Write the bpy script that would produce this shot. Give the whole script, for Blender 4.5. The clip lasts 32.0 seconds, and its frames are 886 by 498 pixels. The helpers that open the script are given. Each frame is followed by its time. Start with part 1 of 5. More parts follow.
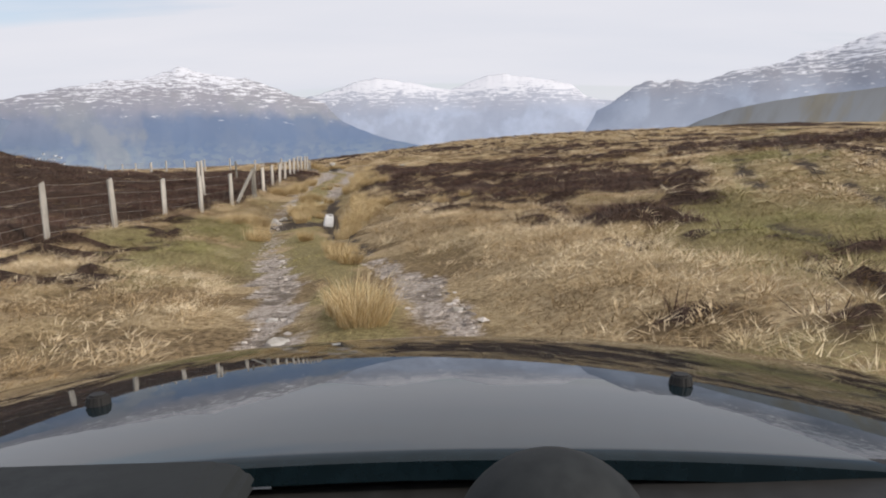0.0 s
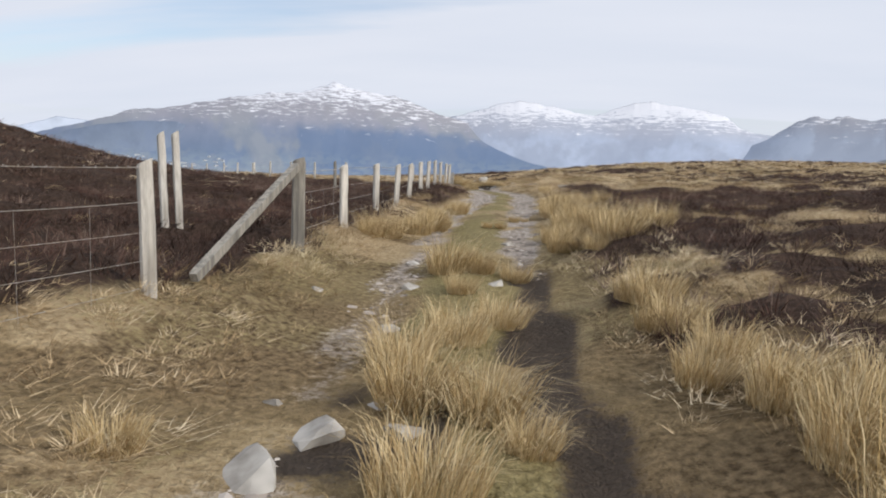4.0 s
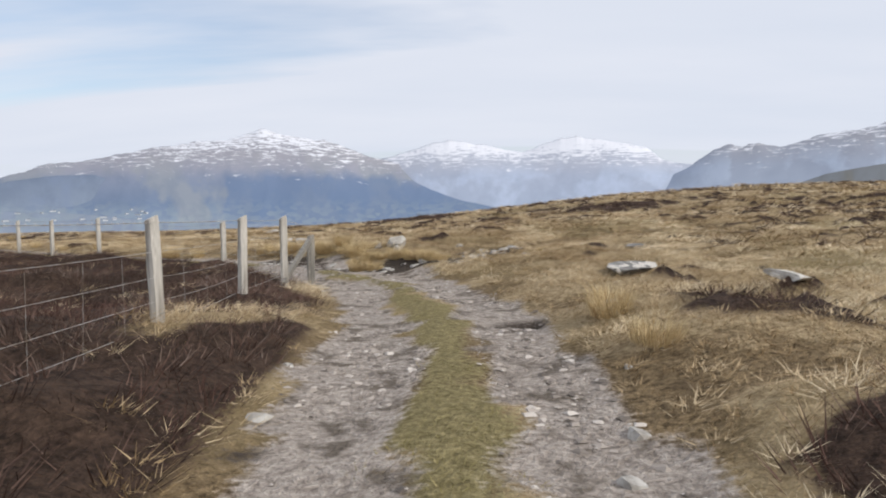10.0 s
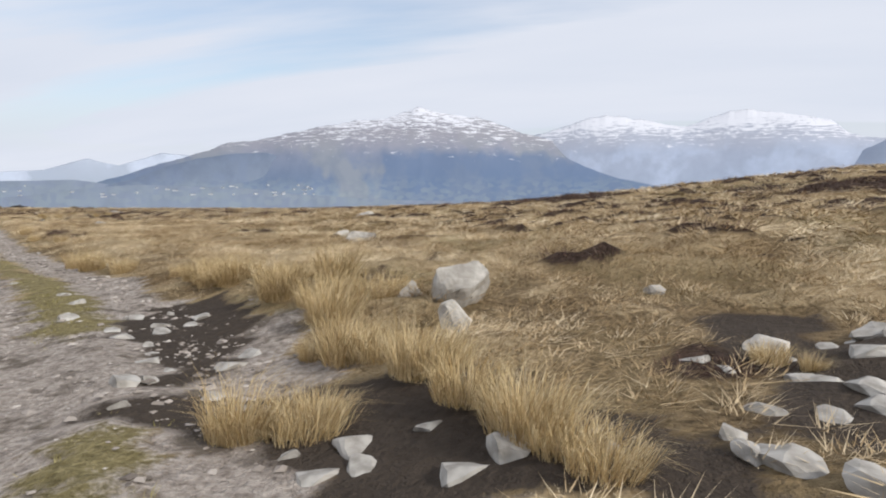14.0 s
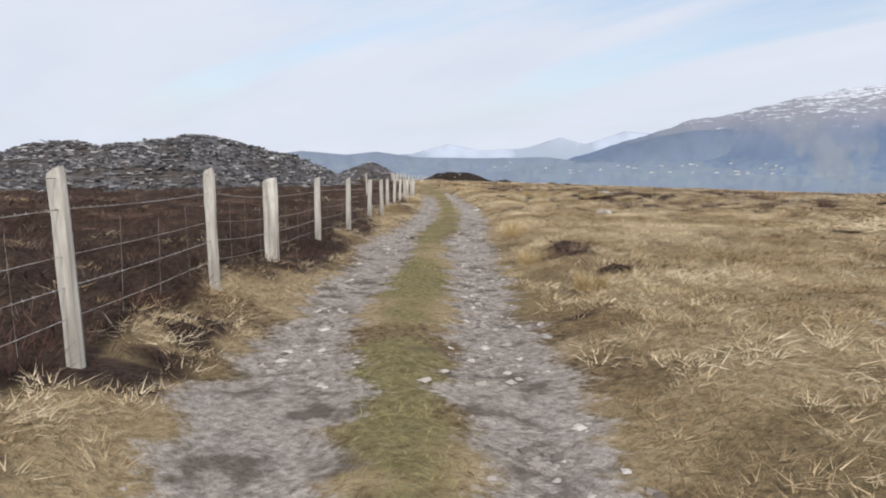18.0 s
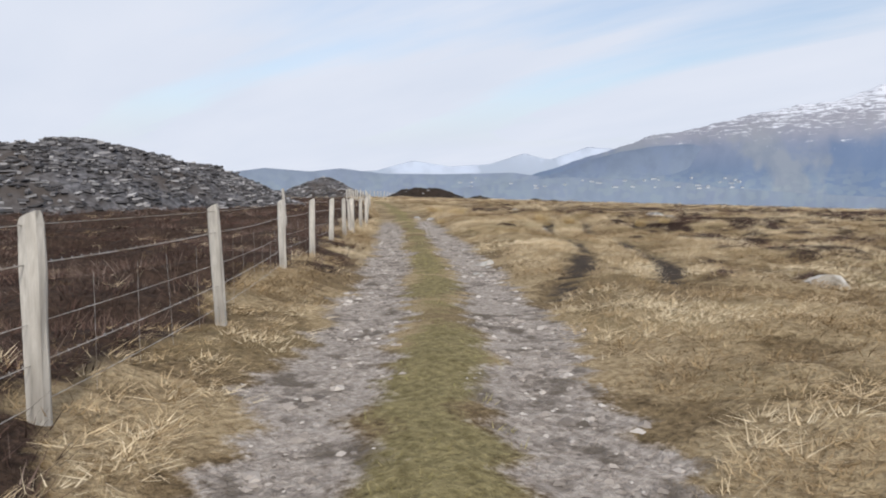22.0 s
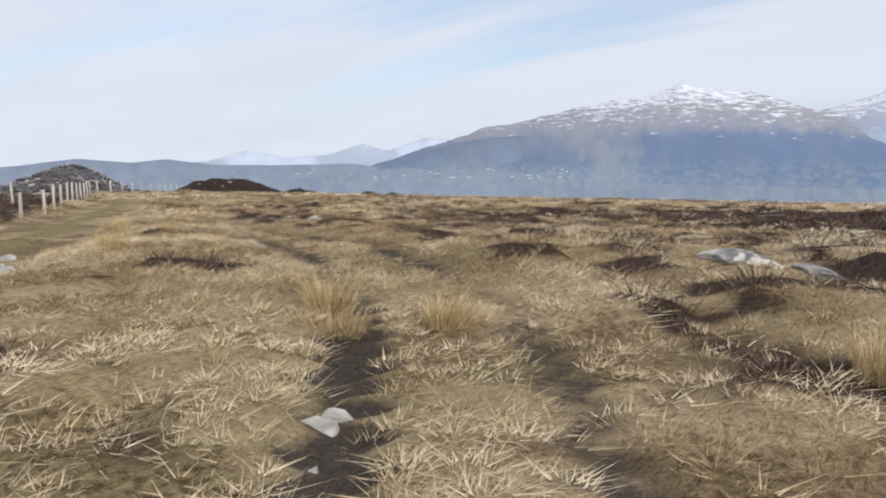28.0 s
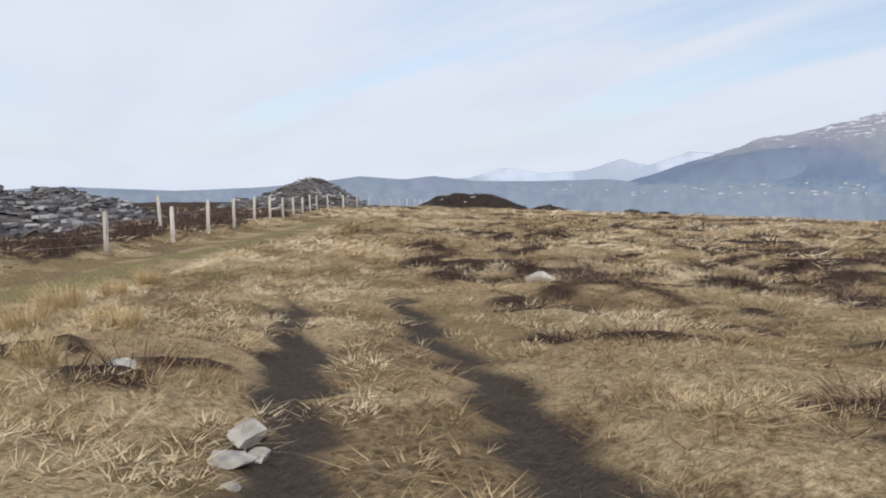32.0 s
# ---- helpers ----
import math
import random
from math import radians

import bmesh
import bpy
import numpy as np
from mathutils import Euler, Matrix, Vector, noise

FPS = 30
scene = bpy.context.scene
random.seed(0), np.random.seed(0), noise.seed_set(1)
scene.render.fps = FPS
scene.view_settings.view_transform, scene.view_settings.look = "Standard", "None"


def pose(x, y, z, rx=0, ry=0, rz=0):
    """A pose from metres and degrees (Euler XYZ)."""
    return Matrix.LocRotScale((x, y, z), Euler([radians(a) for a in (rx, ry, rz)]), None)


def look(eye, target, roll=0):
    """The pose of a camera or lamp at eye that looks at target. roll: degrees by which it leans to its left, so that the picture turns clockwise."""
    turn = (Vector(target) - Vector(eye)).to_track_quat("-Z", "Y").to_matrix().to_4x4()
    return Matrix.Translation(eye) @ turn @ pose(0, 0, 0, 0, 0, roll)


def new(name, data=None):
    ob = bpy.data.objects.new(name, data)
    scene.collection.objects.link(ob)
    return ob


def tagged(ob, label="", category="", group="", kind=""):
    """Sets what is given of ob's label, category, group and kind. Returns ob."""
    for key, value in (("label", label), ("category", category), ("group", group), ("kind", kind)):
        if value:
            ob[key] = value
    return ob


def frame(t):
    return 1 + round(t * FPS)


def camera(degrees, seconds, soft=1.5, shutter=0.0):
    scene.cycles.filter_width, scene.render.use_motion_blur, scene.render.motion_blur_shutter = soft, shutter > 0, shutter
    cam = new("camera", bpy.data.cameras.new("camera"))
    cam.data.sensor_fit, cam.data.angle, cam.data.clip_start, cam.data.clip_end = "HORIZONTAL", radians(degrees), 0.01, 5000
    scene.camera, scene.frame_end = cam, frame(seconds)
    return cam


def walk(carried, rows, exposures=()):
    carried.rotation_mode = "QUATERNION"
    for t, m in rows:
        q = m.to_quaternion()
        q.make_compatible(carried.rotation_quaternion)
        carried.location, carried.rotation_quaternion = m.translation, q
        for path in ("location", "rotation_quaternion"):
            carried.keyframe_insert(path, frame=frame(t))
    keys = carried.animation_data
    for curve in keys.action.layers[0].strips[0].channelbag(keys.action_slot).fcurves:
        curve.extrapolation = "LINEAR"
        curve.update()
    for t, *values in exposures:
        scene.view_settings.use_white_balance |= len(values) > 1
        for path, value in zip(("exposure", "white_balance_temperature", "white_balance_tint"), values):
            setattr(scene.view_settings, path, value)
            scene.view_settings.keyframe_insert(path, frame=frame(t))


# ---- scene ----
cam = camera(66.75, 32.0, 2.0)
PATH = [
    (0, (0.000, 0.000, 0.000), (0.001, 1.973, -0.327), -1.08),
    (0.5, (-0.137, 2.229, -0.138), (-0.288, 4.191, -0.496), -1.52),
    (1, (-0.445, 4.541, -0.279), (-0.717, 6.500, -0.575), -1.50),
    (1.5, (-0.893, 6.997, -0.394), (-1.256, 8.945, -0.666), -1.94),
    (2, (-1.471, 9.542, -0.492), (-1.923, 11.470, -0.776), -2.74),
    (2.5, (-2.177, 12.073, -0.669), (-2.670, 13.985, -0.988), -0.08),
    (3, (-2.920, 14.543, -0.842), (-3.426, 16.452, -1.153), 2.37),
    (3.5, (-3.538, 17.081, -0.956), (-3.957, 19.015, -1.243), 3.93),
    (5.5, (-4.963, 24.321, -1.114), (-5.262, 26.289, -1.303), -2.21),
    (6, (-5.215, 26.370, -1.206), (-5.445, 28.352, -1.342), 2.31),
    (6.5, (-5.476, 28.490, -1.140), (-5.768, 30.465, -1.264), 0.62),
    (7, (-5.757, 30.742, -1.081), (-6.070, 32.714, -1.197), -1.29),
    (7.5, (-6.045, 32.842, -1.055), (-6.253, 34.828, -1.179), 2.68),
    (8, (-6.184, 35.043, -1.028), (-6.360, 37.025, -1.233), 1.15),
    (8.5, (-6.317, 37.218, -1.029), (-6.411, 39.206, -1.226), 2.86),
    (9, (-6.414, 39.318, -1.073), (-6.543, 41.310, -1.199), 1.03),
    (9.5, (-6.589, 41.408, -1.063), (-6.753, 43.392, -1.248), 1.83),
    (10, (-6.758, 43.575, -1.026), (-6.959, 45.559, -1.172), -0.27),
    (10.5, (-7.014, 45.716, -0.995), (-7.221, 47.701, -1.132), 0.81),
    (11, (-7.240, 47.845, -0.986), (-7.371, 49.834, -1.155), 3.45),
    (11.5, (-7.240, 50.004, -1.068), (-7.311, 51.990, -1.299), 2.17),
    (12, (-7.263, 51.776, -1.094), (-7.246, 53.765, -1.309), 1.69),
    (12.5, (-7.264, 53.408, -1.183), (-7.280, 55.397, -1.395), 1.06),
    (13, (-7.416, 54.942, -1.184), (-7.564, 56.919, -1.448), -0.34),
    (13.5, (-7.774, 56.311, -1.221), (-8.153, 58.261, -1.452), -0.63),
    (14, (-8.278, 57.443, -1.278), (-8.913, 59.328, -1.490), -0.03),
    (14.5, (-9.257, 59.084, -1.353), (-10.197, 60.830, -1.616), -1.76),
    (15, (-10.460, 60.549, -1.416), (-11.697, 62.100, -1.668), -1.92),
    (15.5, (-11.810, 61.833, -1.500), (-13.285, 63.172, -1.682), -4.87),
    (17.5, (-18.650, 66.119, -1.609), (-20.319, 67.203, -1.805), -0.49),
    (18, (-20.324, 67.227, -1.641), (-21.967, 68.334, -1.918), 0.08),
    (18.5, (-22.070, 68.320, -1.653), (-23.780, 69.338, -1.852), -1.66),
    (19, (-23.904, 69.363, -1.708), (-25.617, 70.379, -1.896), 0.30),
    (19.5, (-25.709, 70.448, -1.789), (-27.419, 71.453, -2.049), -1.74),
    (20, (-27.408, 71.498, -1.892), (-29.100, 72.539, -2.122), -2.53),
    (20.5, (-28.992, 72.526, -1.960), (-30.634, 73.648, -2.169), 1.26),
    (21, (-30.632, 73.758, -2.015), (-32.277, 74.872, -2.244), -3.37),
    (21.5, (-32.192, 74.881, -2.092), (-33.796, 76.052, -2.328), 1.08),
    (22, (-33.717, 76.074, -2.140), (-35.306, 77.266, -2.370), -0.25),
    (22.5, (-35.268, 77.282, -2.187), (-36.824, 78.517, -2.414), -0.19),
    (23, (-36.853, 78.555, -2.257), (-38.411, 79.785, -2.499), -0.12),
    (23.5, (-38.565, 80.037, -2.400), (-40.103, 81.280, -2.695), 0.91),
    (24, (-40.212, 81.769, -2.623), (-41.519, 83.265, -2.856), 3.07),
    (24.5, (-41.594, 83.593, -2.768), (-42.689, 85.248, -3.017), 3.23),
    (26.5, (-46.711, 88.777, -2.644), (-47.733, 90.482, -2.867), 0.70),
    (27, (-47.564, 90.158, -2.720), (-48.595, 91.849, -2.997), 1.59),
    (27.5, (-48.524, 91.497, -2.832), (-49.703, 93.087, -3.117), 2.36),
    (28, (-49.515, 92.772, -2.861), (-50.780, 94.300, -3.120), -0.35),
    (28.5, (-50.545, 94.002, -2.882), (-51.838, 95.518, -3.051), 1.53),
    (29, (-51.611, 95.278, -2.937), (-52.893, 96.795, -3.175), 1.30),
    (29.5, (-52.712, 96.396, -3.015), (-54.100, 97.817, -3.248), 4.11),
    (30, (-53.813, 97.456, -2.996), (-55.236, 98.838, -3.250), 2.83),
    (30.5, (-55.027, 98.512, -3.053), (-56.541, 99.805, -3.241), 2.66),
    (31, (-56.356, 99.506, -3.151), (-57.945, 100.683, -3.452), -0.02),
    (31.5, (-57.799, 100.475, -3.201), (-59.462, 101.566, -3.412), 2.52),
    (32, (-59.268, 101.371, -3.246), (-61.010, 102.332, -3.452), -0.71),
]
walk(cam, [(t, look(eye, target, roll)) for t, eye, target, roll in PATH], [(0, 0.0, 6700, 12), (2, 0.0, 6500, 11), (4, 0.0, 6350, 10), (16, 0.0, 6350, 10), (19, 0.0, 6250, 10), (32, 0.0, 6250, 10)])

# ---- sky and sun: bright thin cloud, hazy sun from the right ----
SUN_AZ, SUN_EL = -112.0, 36.0          # degrees left of +y, degrees up
world = bpy.data.worlds.new("world")
scene.world = world
world.use_nodes = True


def build_sky(tree):
    n, l = tree.nodes, tree.links
    n.clear()
    out = n.new("ShaderNodeOutputWorld")
    co = n.new("ShaderNodeTexCoord")
    sky = n.new("ShaderNodeTexSky")
    sky.sky_type, sky.sun_disc = "NISHITA", False
    sky.sun_elevation, sky.sun_rotation = radians(SUN_EL), radians(-SUN_AZ)
    sky.air_density, sky.dust_density = 1.0, 1.6
    clear = n.new("ShaderNodeBackground")
    clear.inputs[1].default_value = 0.15
    l.new(sky.outputs[0], clear.inputs[0])
    # long flat streaks of cloud: direction squeezed in height
    sep = n.new("ShaderNodeSeparateXYZ")
    l.new(co.outputs["Generated"], sep.inputs[0])
    div = n.new("ShaderNodeMath"); div.operation = "ADD"; div.inputs[1].default_value = 0.16
    l.new(sep.outputs[2], div.inputs[0])
    px = n.new("ShaderNodeMath"); px.operation = "DIVIDE"
    py = n.new("ShaderNodeMath"); py.operation = "DIVIDE"
    l.new(sep.outputs[0], px.inputs[0]); l.new(div.outputs[0], px.inputs[1])
    l.new(sep.outputs[1], py.inputs[0]); l.new(div.outputs[0], py.inputs[1])
    com = n.new("ShaderNodeCombineXYZ")
    l.new(px.outputs[0], com.inputs[0]); l.new(py.outputs[0], com.inputs[1])
    mp = n.new("ShaderNodeMapping")
    mp.inputs["Rotation"].default_value = (0, 0, radians(-38))
    mp.inputs["Scale"].default_value = (0.42, 1.15, 1.0)
    mp.inputs["Location"].default_value = (0.4, 2.35, 0.0)
    l.new(com.outputs[0], mp.inputs[0])
    no = n.new("ShaderNodeTexNoise")
    no.inputs["Scale"].default_value = 0.55
    no.inputs["Detail"].default_value = 6.0
    no.inputs["Roughness"].default_value = 0.52
    no.inputs["Distortion"].default_value = 0.5
    l.new(mp.outputs[0], no.inputs["Vector"])
    rp = n.new("ShaderNodeValToRGB")
    rp.color_ramp.elements[0].position = 0.36
    rp.color_ramp.elements[0].color = (0.22, 0.22, 0.22, 1)
    rp.color_ramp.elements[1].position = 0.50
    rp.color_ramp.elements[1].color = (1, 1, 1, 1)
    l.new(no.outputs[0], rp.inputs[0])
    # the layer thickens towards the skyline
    hz = n.new("ShaderNodeMapRange")
    hz.inputs[1].default_value, hz.inputs[2].default_value = 0.03, 0.20
    hz.inputs[3].default_value, hz.inputs[4].default_value = 1.0, 0.0
    l.new(sep.outputs[2], hz.inputs[0])
    mx = n.new("ShaderNodeMath"); mx.operation = "MAXIMUM"
    l.new(rp.outputs[0], mx.inputs[0]); l.new(hz.outputs[0], mx.inputs[1])
    no2 = n.new("ShaderNodeTexNoise")
    no2.inputs["Scale"].default_value = 1.3
    no2.inputs["Detail"].default_value = 5.0
    l.new(mp.outputs[0], no2.inputs["Vector"])
    tint = n.new("ShaderNodeMixRGB")
    tint.inputs[1].default_value = (0.70, 0.755, 0.86, 1)
    tint.inputs[2].default_value = (0.87, 0.885, 0.95, 1)
    l.new(no2.outputs[0], tint.inputs[0])
    cloud = n.new("ShaderNodeBackground")
    cloud.inputs[1].default_value = 0.95
    l.new(tint.outputs[0], cloud.inputs[0])
    mix = n.new("ShaderNodeMixShader")
    l.new(mx.outputs[0], mix.inputs[0])
    l.new(clear.outputs[0], mix.inputs[1]); l.new(cloud.outputs[0], mix.inputs[2])
    l.new(mix.outputs[0], out.inputs[0])


build_sky(world.node_tree)
sun = new("sun", bpy.data.lights.new("sun", "SUN"))
sun.data.energy, sun.data.angle, sun.data.color = 2.5, radians(4), (1.0, 0.94, 0.85)
_d = Vector((-math.sin(radians(SUN_AZ)) * math.cos(radians(SUN_EL)), math.cos(radians(SUN_AZ)) * math.cos(radians(SUN_EL)), math.sin(radians(SUN_EL))))
sun.matrix_world = look(_d * 50, (0, 0, 0))


# ---- materials ----
def nodes_of(name, rough=0.9, metal=0.0, spec=0.3):
    m = bpy.data.materials.new(name)
    m.use_nodes = True
    b = m.node_tree.nodes["Principled BSDF"]
    b.inputs["Roughness"].default_value = rough
    b.inputs["Metallic"].default_value = metal
    b.inputs["Specular IOR Level"].default_value = spec
    return m, m.node_tree.nodes, m.node_tree.links, b


def noise_node(n, l, scale, detail=4.0, rough=0.55, vec=None):
    t = n.new("ShaderNodeTexNoise")
    t.inputs["Scale"].default_value = scale
    t.inputs["Detail"].default_value = detail
    t.inputs["Roughness"].default_value = rough
    if vec is not None:
        l.new(vec, t.inputs["Vector"])
    return t.outputs[0]


def ramp(n, l, src, stops):
    r = n.new("ShaderNodeValToRGB")
    e = r.color_ramp.elements
    while len(e) < len(stops):
        e.new(0.5)
    for k, (p, c) in enumerate(stops):
        e[k].position, e[k].color = p, (*c, 1) if len(c) == 3 else c
    l.new(src, r.inputs[0])
    return r.outputs[0]


def mixc(n, l, fac, a, b, mode="MIX"):
    m = n.new("ShaderNodeMixRGB")
    m.blend_type = mode
    for slot, v in ((0, fac), (1, a), (2, b)):
        if isinstance(v, (int, float)):
            m.inputs[slot].default_value = v
        elif isinstance(v, tuple):
            m.inputs[slot].default_value = (*v, 1)
        else:
            l.new(v, m.inputs[slot])
    return m.outputs[0]


def bump_to(n, l, b, height, strength, dist):
    k = n.new("ShaderNodeBump")
    k.inputs["Strength"].default_value = strength
    k.inputs["Distance"].default_value = dist
    l.new(height, k.inputs["Height"])
    l.new(k.outputs[0], b.inputs["Normal"])


def half_of(n, l, src, k):
    m = n.new("ShaderNodeMath")
    m.operation = "MULTIPLY"
    m.inputs[1].default_value = k
    l.new(src, m.inputs[0])
    return m.outputs[0]


def coords(n, kind="Object"):
    return n.new("ShaderNodeTexCoord").outputs[kind]


def mapped(n, l, vec, scale):
    m = n.new("ShaderNodeMapping")
    m.inputs["Scale"].default_value = scale
    l.new(vec, m.inputs[0])
    return m.outputs[0]


def two_scale(name, a, b, c, fine, coarse, rough=0.9, bump=0.3, dist=0.02, spec=0.25, stretch=(1, 1, 1), random=0.0):
    """A material that varies between three colours at a fine and a coarse scale."""
    m, n, l, bs = nodes_of(name, rough, 0, spec)
    v = mapped(n, l, coords(n), stretch)
    f = noise_node(n, l, fine, 6, 0.6, v)
    g = noise_node(n, l, coarse, 3, 0.5, v)
    col = mixc(n, l, ramp(n, l, f, [(0.35, (0, 0, 0)), (0.65, (1, 1, 1))]), a, b)
    col = mixc(n, l, ramp(n, l, g, [(0.42, (0, 0, 0)), (0.66, (1, 1, 1))]), col, c)
    if random:
        o = n.new("ShaderNodeObjectInfo")
        h = n.new("ShaderNodeHueSaturation")
        r = n.new("ShaderNodeMapRange")
        r.inputs[3].default_value, r.inputs[4].default_value = 1 - random, 1 + random
        l.new(o.outputs["Random"], r.inputs[0])
        l.new(r.outputs[0], h.inputs["Value"])
        l.new(col, h.inputs["Color"])
        col = h.outputs[0]
    l.new(col, bs.inputs["Base Color"])
    if bump:
        bump_to(n, l, bs, f, bump, dist)
    return m


def blade_material(name, stops, rough=0.75, patch=(0.42, 0.29, 0.15), green=None, spread_k=0.45):
    """Grass or twigs: each clump has its own tone, each blade differs a little; damp ground greener."""
    m, n, l, b = nodes_of(name, rough, 0, 0.15)
    g = n.new("ShaderNodeNewGeometry")
    at = n.new("ShaderNodeAttribute")
    at.attribute_name = "tone"
    sp = n.new("ShaderNodeSeparateXYZ")
    l.new(at.outputs["Vector"], sp.inputs[0])
    mix = n.new("ShaderNodeMix")
    mix.inputs[0].default_value = spread_k
    l.new(sp.outputs[0], mix.inputs[2]); l.new(g.outputs["Random Per Island"], mix.inputs[3])
    col = ramp(n, l, mix.outputs[0], stops)
    big = noise_node(n, l, 0.35, 4, 0.6, coords(n))
    col = mixc(n, l, ramp(n, l, big, [(0.48, (0, 0, 0)), (0.70, (0.5, 0.5, 0.5))]), col, patch)
    if green:
        col = mixc(n, l, sp.outputs[1], col, mixc(n, l, mix.outputs[0], *green))
    l.new(col, b.inputs["Base Color"])
    return m


WOOD = two_scale("weathered_wood", (0.50, 0.46, 0.40), (0.72, 0.68, 0.61), (0.33, 0.30, 0.26), 9, 2.2, 0.85, 0.5, 0.01, 0.2, (6, 6, 0.7), 0.16)
WOOD_GREY = two_scale("grey_old_wood", (0.23, 0.21, 0.18), (0.36, 0.33, 0.28), (0.16, 0.15, 0.13), 9, 2.2, 0.9, 0.5, 0.01, 0.2, (6, 6, 0.7), 0.15)
WIRE = two_scale("galvanised_wire", (0.42, 0.41, 0.39), (0.55, 0.53, 0.50), (0.30, 0.24, 0.18), 60, 7, 0.5, 0, 0, 0.5)
ROCK = two_scale("pale_lichen_rock", (0.42, 0.39, 0.345), (0.66, 0.62, 0.555), (0.27, 0.245, 0.21), 7, 2.5, 0.92, 0.6, 0.03, 0.2, (1, 1, 1), 0.15)
ROCK_GREY = two_scale("grey_bedrock", (0.17, 0.162, 0.155), (0.40, 0.385, 0.365), (0.09, 0.085, 0.075), 5, 1.8, 0.92, 1.0, 0.06, 0.2, (1, 1, 2.5), 0.1)


def crusted(m, name, colour):
    """A copy of rock m with sharp-edged crusts of pale lichen on it."""
    m = m.copy()
    m.name = name
    nt = m.node_tree
    bsdf = next(n for n in nt.nodes if n.type == "BSDF_PRINCIPLED")
    source = bsdf.inputs["Base Color"].links[0].from_socket
    where = nt.nodes.new("ShaderNodeTexCoord")
    spots = nt.nodes.new("ShaderNodeTexNoise")
    spots.inputs["Scale"].default_value = 4.2
    spots.inputs["Detail"].default_value = 7
    spots.inputs["Distortion"].default_value = 0.5
    edge = nt.nodes.new("ShaderNodeMapRange")
    edge.inputs["From Min"].default_value = 0.48
    edge.inputs["From Max"].default_value = 0.53
    mix = nt.nodes.new("ShaderNodeMix")
    mix.data_type = "RGBA"
    mix.inputs["B"].default_value = (*colour, 1)
    nt.links.new(where.outputs["Object"], spots.inputs["Vector"])
    nt.links.new(spots.outputs["Fac"], edge.inputs["Value"])
    nt.links.new(edge.outputs["Result"], mix.inputs["Factor"])
    nt.links.new(source, mix.inputs["A"])
    nt.links.new(mix.outputs["Result"], bsdf.inputs["Base Color"])
    return m


ROCK_CRUSTED = crusted(ROCK_GREY, "lichen_crusted_rock", (0.58, 0.54, 0.48))
STONE = two_scale("track_stone", (0.25, 0.23, 0.20), (0.42, 0.39, 0.35), (0.54, 0.51, 0.46), 12, 5, 0.85, 0.4, 0.01, 0.3)
HEATH_BANK = two_scale("dark_heath_bank", (0.012, 0.010, 0.008), (0.055, 0.042, 0.034), (0.035, 0.026, 0.02), 1.6, 0.4, 0.95, 0.8, 0.15, 0.1)
SLATE = two_scale("waste_slate", (0.040, 0.037, 0.039), (0.17, 0.163, 0.168), (0.075, 0.06, 0.05), 2.6, 0.3, 0.75, 0.8, 0.12, 0.35)
SLATE_CHIP, _n, _l, _b = nodes_of("slate_slab", 0.7, 0, 0.35)
_l.new(ramp(_n, _l, _n.new("ShaderNodeNewGeometry").outputs["Random Per Island"], [(0.0, (0.045, 0.042, 0.043)), (0.5, (0.12, 0.113, 0.115)), (0.8, (0.24, 0.23, 0.23)), (1.0, (0.48, 0.46, 0.45))]), _b.inputs["Base Color"])
GRASS = blade_material("bleached_grass", [(0.08, (0.14, 0.09, 0.044)), (0.30, (0.37, 0.262, 0.138)), (0.55, (0.59, 0.455, 0.28)), (0.85, (0.79, 0.66, 0.455))], 0.75, (0.35, 0.255, 0.14), ((0.12, 0.105, 0.036), (0.36, 0.325, 0.145)), 0.22)
RUSH = blade_material("straw_rushes", [(0.0, (0.30, 0.20, 0.085)), (0.4, (0.56, 0.42, 0.22)), (0.85, (0.74, 0.61, 0.38)), (1.0, (0.42, 0.29, 0.12))], 0.7, (0.58, 0.42, 0.20), None, 1.0)
HEATHER = blade_material("heather_twigs", [(0.10, (0.016, 0.011, 0.009)), (0.40, (0.070, 0.043, 0.034)), (0.66, (0.14, 0.086, 0.067)), (0.92, (0.27, 0.21, 0.17))], 0.9, (0.13, 0.061, 0.044))
MOSS = blade_material("green_grass", [(0.0, (0.15, 0.12, 0.045)), (0.35, (0.27, 0.24, 0.085)), (0.7, (0.46, 0.39, 0.20)), (1.0, (0.20, 0.20, 0.06))], 0.8, (0.32, 0.25, 0.11), None, 0.7)


# ---- plan ----
TRACK = [(1.2, -14), (0.3, -5), (0, 0), (-0.45, 4.5), (-1.5, 9.5), (-2.9, 14.6), (-3.9, 19), (-5, 24.4), (-5.5, 28.6), (-6.1, 34), (-6.6, 41.5), (-7.1, 47.5),
         (-7.7, 52.5), (-9.1, 57.2), (-12.2, 61.4), (-18.4, 66.1), (-25.5, 70.2), (-33.4, 75.7), (-38.4, 79.6), (-45, 84.2), (-55, 90.6), (-67, 98), (-85, 108.5), (-112, 123), (-150, 150)]
MOOR = [(-36.6, 79.0), (-39.0, 82.6), (-41.5, 86.1), (-43.6, 88.4), (-45.9, 90.8), (-48.4, 92.8), (-50.6, 94.4), (-52.0, 96.0), (-54.2, 98.2), (-56.1, 99.4), (-58.2, 100.8), (-60.6, 102.2), (-63.3, 103.3), (-65.1, 103.8), (-68.8, 104.9), (-72.9, 106.3), (-82, 109), (-92, 113)]
HILL = [(5.7, 9.4), (7.0, 12.6), (8.7, 16.7), (10.5, 21.4), (14.2, 30.2), (18.5, 38.5), (28, 58), (42, 87.5), (54, 109)]
